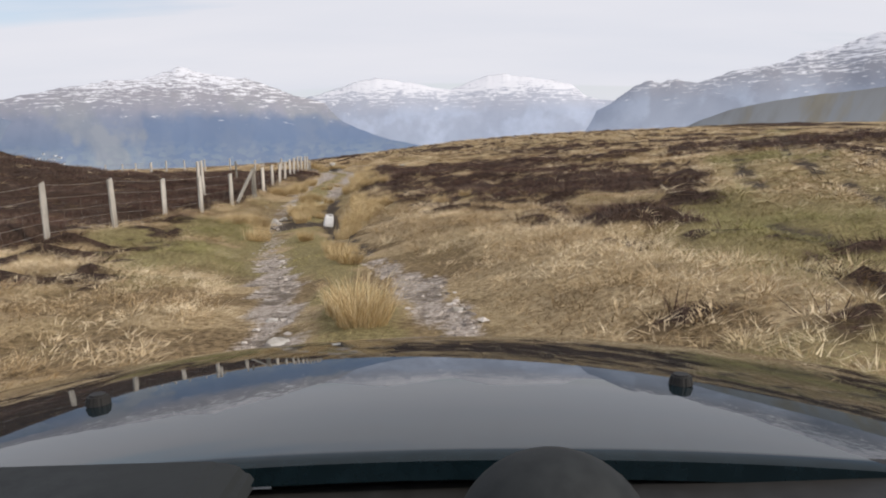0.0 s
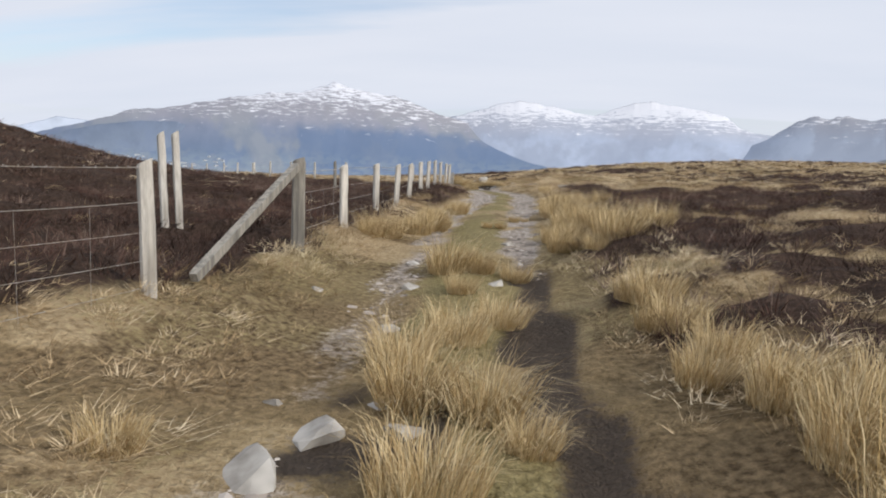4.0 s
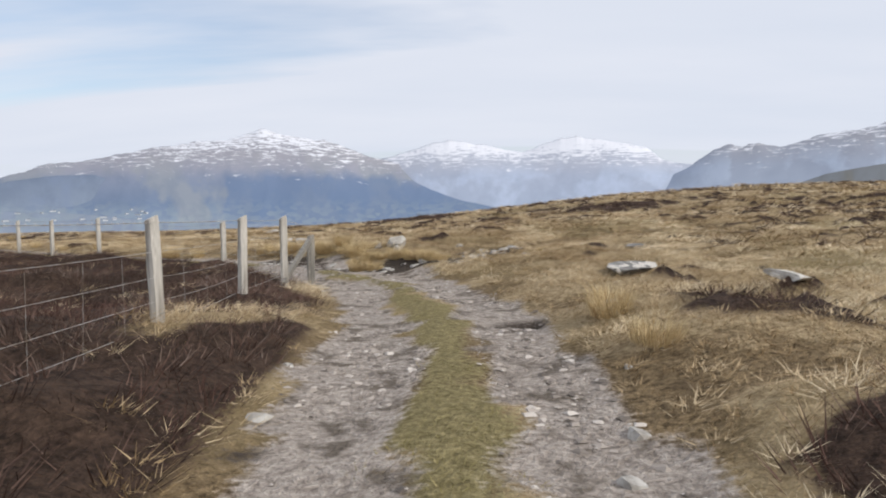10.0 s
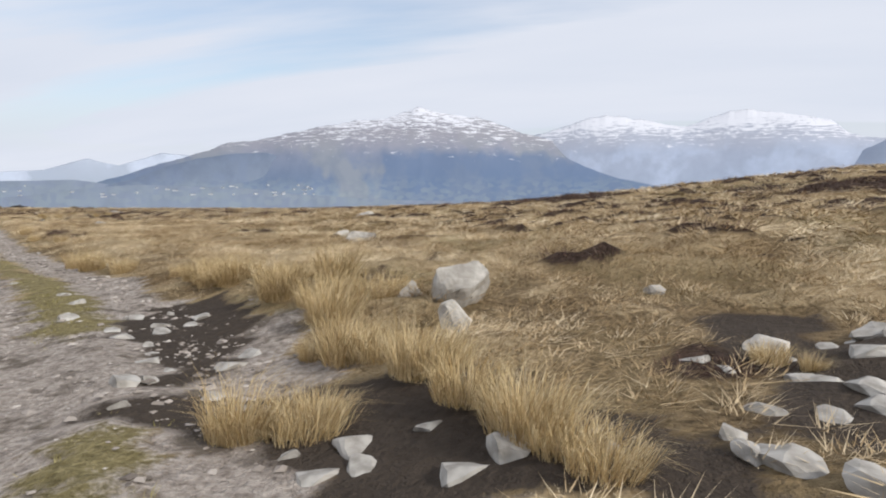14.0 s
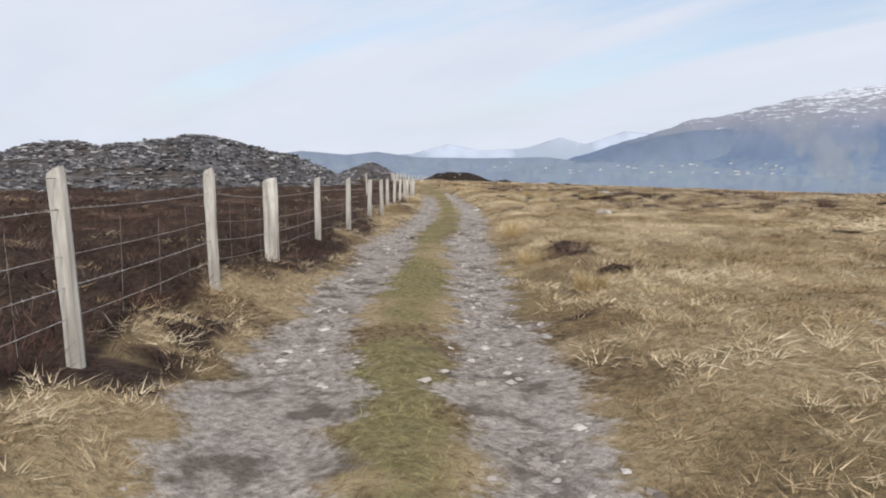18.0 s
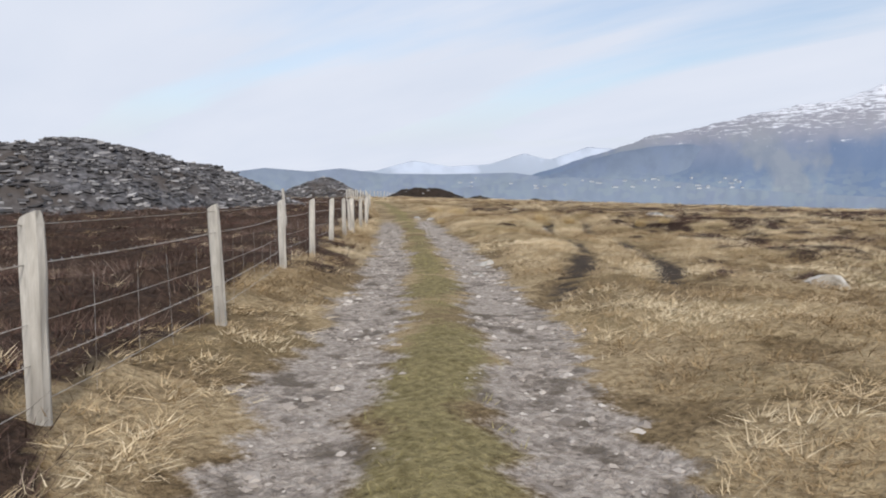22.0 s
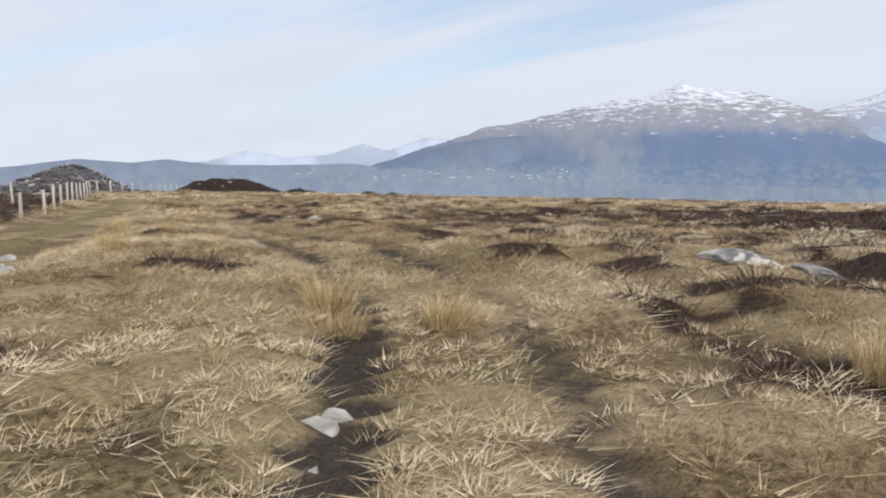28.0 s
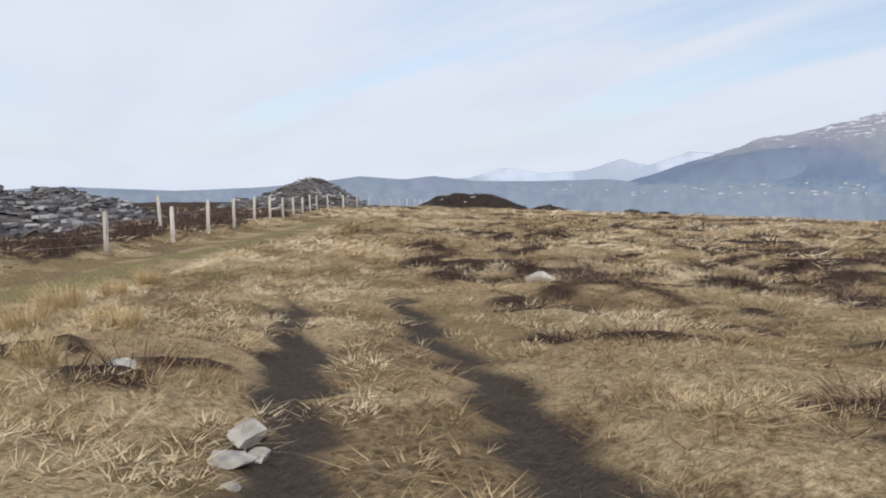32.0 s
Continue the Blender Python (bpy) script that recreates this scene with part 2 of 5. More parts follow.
FENCE_A = [(-9.6, 5.5), (-8.95, 11.6), (-8.3, 16.9), (-7.52, 24.1)]
FENCE_B = [(-7.73, 27.75), (-8.34, 33.37), (-9.33, 41.88), (-10.31, 50.03), (-11.36, 58.68)]
FENCE_C = [(-11.25, 58.5), (-19.7, 63.7), (-25.4, 67.5), (-34.8, 74.1), (-44, 80.4), (-57.2, 89.0), (-80.8, 103.8), (-111.7, 118.6), (-128, 132), (-156, 155)]


def lattice(x, y, seed):
    h = np.sin(x * 127.1 + y * 311.7 + seed * 74.7) * 43758.5453
    return h - np.floor(h)


def vnoise(x, y, size, seed=0.0):
    x, y = np.asarray(x, float) / size, np.asarray(y, float) / size
    i, j = np.floor(x), np.floor(y)
    u, v = x - i, y - j
    u, v = u * u * (3 - 2 * u), v * v * (3 - 2 * v)
    return (lattice(i, j, seed) * (1 - u) + lattice(i + 1, j, seed) * u) * (1 - v) + (lattice(i, j + 1, seed) * (1 - u) + lattice(i + 1, j + 1, seed) * u) * v


def fbm(x, y, size, octaves=4, seed=0.0):
    s, a, t = 0, 1.0, 0
    for k in range(octaves):
        s, t, a, size = s + a * vnoise(x, y, size, seed + k), t + a, a * 0.5, size * 0.47
    return s / t


def along(line, x, y):
    """Distance from a line, signed (left is positive)."""
    best, side = np.full(np.shape(x), 1e9), np.zeros(np.shape(x))
    for (ax, ay), (bx, by) in zip(line, line[1:]):
        dx, dy = bx - ax, by - ay
        n = math.hypot(dx, dy)
        t = np.clip(((x - ax) * dx + (y - ay) * dy) / n**2, 0, 1)
        d = np.hypot(x - ax - t * dx, y - ay - t * dy)
        s = np.sign(dx * (y - ay) - dy * (x - ax))
        side, best = np.where(d < best, s, side), np.minimum(d, best)
    return best * side


def smooth(v, a, b):
    t = np.clip((v - a) / (b - a), 0, 1)
    return t * t * (3 - 2 * t)


def bell(x, y, cx, cy, sx, sy, turn=0.0):
    c, s = math.cos(radians(turn)), math.sin(radians(turn))
    u, v = (x - cx) * c + (y - cy) * s, (y - cy) * c - (x - cx) * s
    return np.exp(-0.5 * ((u / sx) ** 2 + (v / sy) ** 2))


def moor_z(x, y):
    """The moor's large shape, in metres."""
    z = -1.86 - 0.0202 * np.clip(y, -200, 220) + 0.0136 * np.clip(x, -260, 300)
    e = x + 0.15 * y
    z = z + 0.06 * 70 * np.tanh(4 * np.logaddexp(0, e / 4) / 70) * (1 - smooth(np.hypot(x, y), 200, 700))
    z = z - 0.59 * bell(x, y, -4.2, 20, 3.2, 8.7, 8) - 0.10 + 0.42 * bell(x, y, -51, 103.5, 6.5, 4.2, 20)
    z = z + 4.7 * bell(x, y, -42, 44, 9, 11, 20) + 0.9 * bell(x, y, -27, 37, 6, 7)
    z = z + 0.42 * bell(x, y, -4.5, 73, 6.5, 5.5) + 0.24 - 0.20 * smooth(-x, 35, 56) + 0.22 * bell(x, y, -8, 67.5, 4, 3.5)
    z = z + 0.35 * bell(x, y, -6, 102, 16, 16) + 1.45 * bell(x, y, 10, 112, 20, 20) + 0.5 * bell(x, y, 32, 122, 24, 24) + 1.7 * bell(x, y, 60, 135, 28, 28) - 1.0 * bell(x, y, 45, 95, 20, 20) - 0.8 * bell(x, y, 75, 100, 28, 28)
    z = z + 0.14 * bell(x, y, -8.1, 18.3, 1.3, 3.2, 5) + 0.20 * bell(x, y, -9.9, 46.5, 1.0, 5.5, 7)
    edge = 122 + 0.9 * np.maximum(x, 0)
    fall = 0.0009 * np.maximum(y - edge, 0) ** 2 + 0.0009 * np.maximum(-x - 175, 0) ** 2 + 0.0004 * np.maximum(x - 420, 0) ** 2 + 0.0004 * np.maximum(-y - 150, 0) ** 2
    return z - 112 * (1 - np.exp(-fall / 112))


def hill_track(x, y):
    """Distance from the old wheel track up the hillside."""
    hill = np.full(np.shape(x), 99.0)
    east = np.asarray(x) > 2
    hill[east] = np.abs(along(HILL, x[east], y[east]))
    return hill


def ruts(x, y):
    """How far a place lies in a wheel rut of the stone track, and of the faint ruts across the moor."""
    d, e = np.abs(along(TRACK, x, y)), np.abs(along(MOOR, x, y))
    w = 0.16 * (vnoise(x, y, 1.1, 5) - 0.5) + 0.12 * (vnoise(x, y, 0.35, 8) - 0.5)
    wide = 0.15 + 0.20 * smooth(y, 34, 46)
    stone = 1 - smooth(np.abs(d - 0.86) + 2.0 * w, wide, wide + 0.22)
    lat = along(TRACK, x, y)
    early = smooth(y, 11, 15) * (1 - smooth(y, 27, 31))
    wet = (1 - smooth(np.abs(lat + 0.86) + 1.2 * w, 0.18, 0.42)) * early
    stone = stone * (1 - 0.8 * smooth(-x, 57, 66)) * (1 - 0.55 * early) * np.where(lat < 0, 1 - early, 1)
    faint = (0.85 + 0.15 * smooth(vnoise(x, y, 1.3, 31), 0.25, 0.5)) * smooth(-x, 38, 40.5) * (1 - 0.9 * smooth(-x, 66, 70)) * (0.7 + 0.3 * smooth(vnoise(x, y, 3.1, 32), 0.2, 0.45))
    mud = (1 - smooth(np.abs(e - 0.75) + 1.0 * w, 0.12, 0.33)) * smooth(d, 1.2, 2.0) * faint * np.where(along(MOOR, x, y) < 0, 1 - 0.45 * smooth(-x, 45, 48) * (1 - smooth(-x, 54, 57)), 1)
    hill = hill_track(x, y)
    mud = np.maximum(mud, 0.66 * (1 - smooth(np.abs(hill - 0.9) + w, 0.16, 0.40)) * smooth(fbm(x, y, 2.1, 2, 33), 0.28, 0.46))
    damp = 0.8 * (1 - smooth(np.abs(lat + 0.95) + 1.6 * w, 0.16, 0.45)) * smooth(y, 42, 45) * (1 - smooth(y, 53, 57)) * smooth(fbm(x, y, 1.2, 2, 34), 0.34, 0.55)
    return stone, np.maximum.reduce([mud, wet, damp]), d, e


def left_of_fence(x, y):
    a = np.where(y < 58.5, along(FENCE_A[:-1] + FENCE_B, x, y), -1e3)
    c = along(FENCE_C, x, y)
    return np.where((x > -11.3) | (y < 50), a, np.where(c > 0, np.where(y < 58.5, np.maximum(a, 0), c), c))


def heath(x, y):
    """Where heather grows: all beyond the fences, and patches on the moor."""
    n = fbm(x, y, 3.2, 4, 2)
    inside = smooth(left_of_fence(x, y) + 1.2 * (n - 0.5), -0.3, 0.35)
    patch = np.maximum.reduce([
        1.3 * bell(x, y, 2.8, 24, 8.5, 2.4, -69), bell(x, y, 1.5, 29, 4.5, 3.0, 20), 1.35 * bell(x, y, -2.4, 40, 2.6, 7, 8), bell(x, y, 1.0, 47, 5.0, 5.0, 0),
        bell(x, y, -3.2, 49.5, 2.2, 3.0, 0), bell(x, y, -8.75, 45.5, 0.95, 9.0, 7) * 1.2, 1.25 * bell(x, y, 1.5, 42, 6.0, 7, 10), bell(x, y, 9, 40, 7, 6, 0) * 0.9, bell(x, y, -47.0, 106, 5, 7, 0) * 0.9, bell(x, y, -60, 112.5, 9, 4.0, 30) * 0.85, bell(x, y, -54, 119, 14, 5, 20), bell(x, y, -39, 99, 5, 7, 0) * 0.8])
    patch = patch * (1 - 0.8 * smooth(y, 51, 55) * smooth(x, -14, -9))
    n2 = fbm(x, y, 1.15, 3, 44)
    n3 = fbm(x, y, 0.7, 2, 46)
    out = smooth(patch + 0.8 * (n - 0.55) + 1.7 * (n2 - 0.52) + 1.1 * (n3 - 0.5), 0.40, 0.74) * (0.97 - 0.33 * smooth(-x, 25, 40))
    d0 = np.abs(along(TRACK, x, y))
    e0 = np.abs(along(MOOR, x, y))
    more = 0.05 * smooth(x, -9, -4) * (1 - smooth(y, 75, 95)) * (1 - 0.7 * smooth(y, 51, 55) * (1 - smooth(y, 66, 72))) + 0.04 * smooth(-along(MOOR, x, y), 2.5, 6) * smooth(-x, 44, 54) - 0.035 * smooth(along(MOOR, x, y), -3, 0) * smooth(-x, 34, 44)
    bits = smooth(0.5 * fbm(x, y, 1.0, 3, 41) + 0.5 * fbm(x, y, 0.6, 2, 45) + 1.2 * more, 0.575, 0.64) * smooth(fbm(x, y, 11, 2, 43) + 2 * more, 0.36, 0.52) * smooth(d0, 2.0, 3.6) * 0.95 * (1 - 0.8 * smooth(-x, 12, 18) * (1 - smooth(-x, 38, 44)) * (1 - smooth(d0, 10, 18))) * (1 - 0.85 * bell(x, y, -6.5, 67, 6, 6)) * (1 - 0.9 * smooth(bell(x, y, -4.2, 58.0, 2.2, 2.4), 0.2, 0.6))
    out = np.maximum(out, bits)
    verge = smooth(left_of_fence(x, y), -1.9, -0.9) * smooth(y, 36, 42) * (1 - smooth(-x, 60, 75))
    out = np.maximum(out, 0.9 * verge * smooth(0.5 * n + 0.5 * n2, 0.46, 0.56))
    far = smooth(fbm(x, y, 9, 3, 4), 0.56, 0.68) * smooth(np.abs(along(TRACK, x, y)), 10, 26) * (1 - smooth(np.hypot(x + 35, y - 60), 500, 700))
    out = out * smooth(e0 + 2.4 * (n - 0.5), 0.9, 2.2) * smooth(hill_track(x, y) + 2.0 * (n - 0.5), 1.2, 2.4) * smooth(d0, 1.35, 1.9)
    return np.clip(np.maximum.reduce([inside, out, 0.85 * far]), 0, 1)


def tufts(x, y):
    """Grass grows in tufts with brown hollows between: 1 on a tuft."""
    return smooth(0.7 * fbm(x, y, 0.95, 2, 7) + 0.3 * fbm(x, y, 2.6, 2, 17), 0.42, 0.58)


def surface(x, y):
    """Height of the ground with tussocks, ruts and hollows."""
    x, y = np.asarray(x, float), np.asarray(y, float)
    stone, mud, d, e = ruts(x, y)
    near = 1 - smooth(np.hypot(x + 35, y - 60), 110, 190)
    wild = smooth(d, 1.3, 3.0) * (1 - 0.8 * (1 - smooth(e, 0.9, 1.8)))
    h = heath(x, y)
    z = moor_z(x, y)
    rough = 0.20 * (fbm(x, y, 5.5, 3, 1) - 0.5) + (0.17 + 0.08 * h) * tufts(x, y) * 0.8 + (0.40 - 0.25 * smooth(-along(MOOR, x, y), 1, 3) * smooth(-x, 30, 42)) * h * np.maximum(fbm(x, y, 1.5, 3, 27) - 0.40, 0) * 1.6
    rough = rough * (0.10 + 0.90 * wild) * near
    rough = rough + (0.10 + 0.30 * h) * (1 - near) * (fbm(x, y, 14, 3, 3) - 0.5) * 2
    z = z + rough + 0.06 * (1 - smooth(d, 0.1, 0.5)) * near + 0.16 * smooth(d, 1.35, 2.3) * (1 - smooth(d, 2.6, 6)) * near
    z = z - 0.03 * stone - 0.13 * mud + 0.035 * stone * (vnoise(x, y, 0.3, 9) - 0.5) * near
    pond = bell(x, y, -47.5, 97.25, 1.15, 0.66, 20)
    return z - 0.40 * smooth(pond, 0.25, 0.7)


def link(name, verts, faces, mat=None, parent=None, smooth_faces=True):
    me = bpy.data.meshes.new(name)
    me.from_pydata(verts, [], faces)
    me.update()
    if smooth_faces:
        me.polygons.foreach_set("use_smooth", np.ones(len(me.polygons), bool))
    if mat:
        me.materials.append(mat)
    ob = new(name, me)
    if parent:
        ob.parent = parent
    return ob


def np_mesh(name, co, quads=None, tris=None, mat=None, flat=False):
    """A mesh from arrays of corners and faces."""
    me = bpy.data.meshes.new(name)
    loops = np.concatenate([a.ravel() for a in (quads, tris) if a is not None and len(a)]).astype(np.int32)
    sizes = np.concatenate([np.full(len(a), a.shape[1]) for a in (quads, tris) if a is not None and len(a)]).astype(np.int32)
    me.vertices.add(len(co))
    me.vertices.foreach_set("co", np.asarray(co, np.float32).ravel())
    me.loops.add(len(loops))
    me.loops.foreach_set("vertex_index", loops)
    me.polygons.add(len(sizes))
    me.polygons.foreach_set("loop_start", np.concatenate([[0], np.cumsum(sizes)[:-1]]).astype(np.int32))
    me.polygons.foreach_set("use_smooth", np.full(len(sizes), not flat))
    me.update(calc_edges=True)
    me.validate()
    if mat:
        me.materials.append(mat)
    return new(name, me)


def part(name, bm, material, parent, label=""):
    me = bpy.data.meshes.new(name)
    bm.to_mesh(me)
    bm.free()
    me.materials.append(material)
    ob = new(name, me)
    ob.parent = parent
    if label:
        ob["label"] = label
    return ob


# ---- the ground sheet ----
def ground_material():
    m, n, l, b = nodes_of("moorland", 0.95, 0, 0.1)
    v = coords(n)
    at = n.new("ShaderNodeVertexColor")
    at.layer_name = "cover"
    sp = n.new("ShaderNodeSeparateColor")
    l.new(at.outputs["Color"], sp.inputs[0])
    stone, heather, green, mud = sp.outputs[0], sp.outputs[1], sp.outputs[2], at.outputs["Alpha"]
    fine = noise_node(n, l, 14, 6, 0.65, v)
    mid = noise_node(n, l, 2.6, 5, 0.6, v)
    big = noise_node(n, l, 0.32, 4, 0.55, v)
    streak = noise_node(n, l, 30, 3, 0.6, mapped(n, l, v, (1, 1, 0.3)))
    straw = mixc(n, l, ramp(n, l, fine, [(0.30, (0, 0, 0)), (0.70, (1, 1, 1))]), (0.18, 0.12, 0.06), (0.585, 0.455, 0.275))
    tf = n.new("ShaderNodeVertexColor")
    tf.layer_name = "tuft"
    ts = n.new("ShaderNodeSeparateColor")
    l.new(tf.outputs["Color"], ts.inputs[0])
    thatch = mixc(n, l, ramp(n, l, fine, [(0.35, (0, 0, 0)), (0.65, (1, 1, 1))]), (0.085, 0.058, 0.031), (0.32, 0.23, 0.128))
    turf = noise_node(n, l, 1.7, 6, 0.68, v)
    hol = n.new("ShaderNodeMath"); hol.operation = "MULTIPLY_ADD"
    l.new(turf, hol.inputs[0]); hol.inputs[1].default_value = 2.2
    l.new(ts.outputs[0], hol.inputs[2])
    # darker brown where tuft mask and noise are low, straw colour where high
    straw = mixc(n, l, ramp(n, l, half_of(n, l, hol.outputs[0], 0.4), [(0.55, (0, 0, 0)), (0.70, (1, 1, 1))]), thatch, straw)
    straw = mixc(n, l, ramp(n, l, big, [(0.46, (0, 0, 0)), (0.66, (0.55, 0.55, 0.55))]), straw, (0.29, 0.22, 0.115))
    dark = mixc(n, l, ramp(n, l, fine, [(0.34, (0, 0, 0)), (0.72, (1, 1, 1))]), (0.022, 0.015, 0.011), (0.10, 0.064, 0.046))
    dark = mixc(n, l, ramp(n, l, mid, [(0.52, (0, 0, 0)), (0.72, (0.6, 0.6, 0.6))]), dark, (0.115, 0.074, 0.052))
    soft = mixc(n, l, ramp(n, l, fine, [(0.3, (0, 0, 0)), (0.7, (1, 1, 1))]), (0.12, 0.095, 0.04), (0.36, 0.30, 0.15))
    gravel = mixc(n, l, ramp(n, l, fine, [(0.34, (0, 0, 0)), (0.66, (1, 1, 1))]), (0.235, 0.195, 0.162), (0.54, 0.47, 0.405))
    gravel = mixc(n, l, ramp(n, l, mid, [(0.51, (0, 0, 0)), (0.63, (0.85, 0.85, 0.85))]), gravel, (0.13, 0.105, 0.08))
    peat = mixc(n, l, fine, (0.034, 0.027, 0.021), (0.115, 0.09, 0.07))

    def edge(mask):
        """Breaks a mask's border up with fine noise."""
        a = n.new("ShaderNodeMath"); a.operation = "MULTIPLY_ADD"
        l.new(fine, a.inputs[0]); a.inputs[1].default_value = 0.9
        l.new(mask, a.inputs[2])
        return ramp(n, l, a.outputs[0], [(0.72, (0, 0, 0)), (1.0, (1, 1, 1))])

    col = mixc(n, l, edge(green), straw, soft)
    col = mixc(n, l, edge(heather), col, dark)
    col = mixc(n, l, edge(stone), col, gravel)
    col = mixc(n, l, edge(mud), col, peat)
    # the valley beyond the moor: fields, hedges and woods, with blue haze painted into their colours
    geo = n.new("ShaderNodeNewGeometry")
    sz = n.new("ShaderNodeSeparateXYZ")
    l.new(geo.outputs["Position"], sz.inputs[0])
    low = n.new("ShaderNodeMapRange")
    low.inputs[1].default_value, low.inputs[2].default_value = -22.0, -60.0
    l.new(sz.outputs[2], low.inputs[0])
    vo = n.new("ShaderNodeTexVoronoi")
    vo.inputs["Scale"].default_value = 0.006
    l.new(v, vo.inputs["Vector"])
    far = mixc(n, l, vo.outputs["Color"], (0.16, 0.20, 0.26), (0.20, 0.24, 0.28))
    wood_or_shadow = noise_node(n, l, 0.008, 5, 0.6, v)
    far = mixc(n, l, ramp(n, l, wood_or_shadow, [(0.50, (0, 0, 0)), (0.58, (1, 1, 1))]), far, (0.135, 0.17, 0.225))
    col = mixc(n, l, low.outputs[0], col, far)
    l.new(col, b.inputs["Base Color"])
    hsum = n.new("ShaderNodeMath"); hsum.operation = "ADD"
    l.new(fine, hsum.inputs[0]); l.new(streak, hsum.inputs[1])
    hill_k = n.new("ShaderNodeMath"); hill_k.operation = "MULTIPLY_ADD"
    l.new(turf, hill_k.inputs[0]); hill_k.inputs[1].default_value = 4.0
    l.new(hsum.outputs[0], hill_k.inputs[2])
    bump_to(n, l, b, hill_k.outputs[0], 0.75, 0.07)
    return m


def spread(lo, hi, step, grow, far0, far1):
    """Even steps between lo and hi, growing ones outside."""
    mid = list(np.arange(lo, hi + 1e-6, step))
    s, up = step, []
    p = hi
    while p < far1:
        s *= grow
        p += s
        up.append(min(p, far1))
    s, p, down = step, lo, []
    while p > far0:
        s *= grow
        p -= s
        down.append(max(p, far0))
    return np.array(down[::-1] + mid + up)


FIELD = {}


def sample(x, y):
    """Height, bareness, heather, green, distance from the drive, distance from the track, tuft: read off the ground sheet."""
    gx, gy, grid = FIELD["x"], FIELD["y"], FIELD["grid"]
    i = np.clip(np.searchsorted(gx, x) - 1, 0, len(gx) - 2)
    j = np.clip(np.searchsorted(gy, y) - 1, 0, len(gy) - 2)
    u, v = ((x - gx[i]) / (gx[i + 1] - gx[i]))[:, None], ((y - gy[j]) / (gy[j + 1] - gy[j]))[:, None]
    return ((grid[j, i] * (1 - u) + grid[j, i + 1] * u) * (1 - v) + (grid[j + 1, i] * (1 - u) + grid[j + 1, i + 1] * u) * v).T


def build_ground():
    gx, gy = spread(-82, 30, 0.33, 1.07, -4800, 4800), spread(-2, 122, 0.33, 1.07, -4800, 4800)
    X, Y = np.meshgrid(gx, gy)
    x, y = X.ravel(), Y.ravel()
    z = surface(x, y)
    w, h = len(gx), len(gy)
    i = (np.arange(h - 1)[:, None] * w + np.arange(w - 1)).ravel()
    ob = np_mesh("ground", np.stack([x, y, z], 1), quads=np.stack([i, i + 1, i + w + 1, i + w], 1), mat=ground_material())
    stone, mud, d, e = ruts(x, y)
    stone = stone * (0.55 + 0.6 * fbm(x, y, 1.3, 3, 11))
    corner = np.maximum(bell(x, y, -12.8, 62.4, 2.6, 1.3, -37), bell(x, y, -10.3, 59.6, 1.7, 0.9, -48))
    stone = np.clip(np.maximum(stone, 0.75 * smooth(corner + 1.5 * (fbm(x, y, 1.0, 3, 12) - 0.5), 0.55, 0.9)), 0, 1)
    green = np.clip((1 - smooth(d + 1.1 * (fbm(x, y, 1.0, 3, 19) - 0.5), 0.0, 0.62)) * 0.85 + 0.42 * (1 - smooth(hill_track(x, y), 1.5, 3.0)) + 1.1 * bell(x, y, -5.4, 16.4, 1.4, 3.6, 8) * smooth(fbm(x, y, 1.3, 3, 22), 0.36, 0.60) + 0.8 * bell(x, y, 5.2, 6.5, 2.0, 2.6, 20) + 0.35 * smooth(fbm(x, y, 4, 3, 21), 0.58, 0.7), 0, 1)
    peat = np.maximum.reduce([mud, 0.95 * smooth(bell(x, y, -4.75, 20.5, 0.8, 0.75, 10) + 1.2 * (fbm(x, y, 0.7, 3, 54) - 0.5), 0.45, 0.75), 0.8 * smooth(bell(x, y, -5.1, 22.4, 0.5, 0.9, 10) + 1.4 * (fbm(x, y, 0.6, 3, 55) - 0.5), 0.5, 0.8), 0.7 * smooth(bell(x, y, -34.0, 75.6, 0.7, 0.35, 35) + 1.8 * (fbm(x, y, 0.6, 2, 53) - 0.5), 0.5, 0.9), smooth(np.maximum.reduce([bell(x, y, -7.2, 61.9, 0.75, 1.6, 15), bell(x, y, -10.0, 60.95, 2.1, 0.55, -19), 0.85 * bell(x, y, -13.2, 63.4, 2.2, 0.6, -40)]) + 1.3 * (fbm(x, y, 0.8, 3, 51) - 0.5), 0.45, 0.72)])
    heath_k = heath(x, y)
    col = ob.data.color_attributes.new("cover", "FLOAT_COLOR", "POINT")
    col.data.foreach_set("color", np.stack([stone, heath_k * (1 - stone), green, peat], 1).astype(np.float32).ravel())
    tf = ob.data.color_attributes.new("tuft", "FLOAT_COLOR", "POINT")
    q = tufts(x, y)
    near_lines = np.minimum(np.abs(along(TRACK[1:20], x, y)), np.abs(along(MOOR[:14], x, y)))
    pond = smooth(bell(x, y, -47.5, 97.25, 1.15, 0.66, 20), 0.2, 0.4)
    grid = np.stack([z, np.clip(np.maximum.reduce([stone * 1.4, peat * 1.2, pond]), 0, 1), heath_k, green, near_lines, d, q], -1)
    FIELD.update(x=gx, y=gy, grid=grid.reshape(h, w, -1))
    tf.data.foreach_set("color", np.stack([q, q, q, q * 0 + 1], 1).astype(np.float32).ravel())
    tagged(ob, "open moorland of bleached grass and dark heather with a stony track", "moorland", kind="structure")
    return ob


ground_ob = build_ground()


# ---- distance: mountains round the valley ----
MIDDLE = (-25.0, 55.0, -2.0)


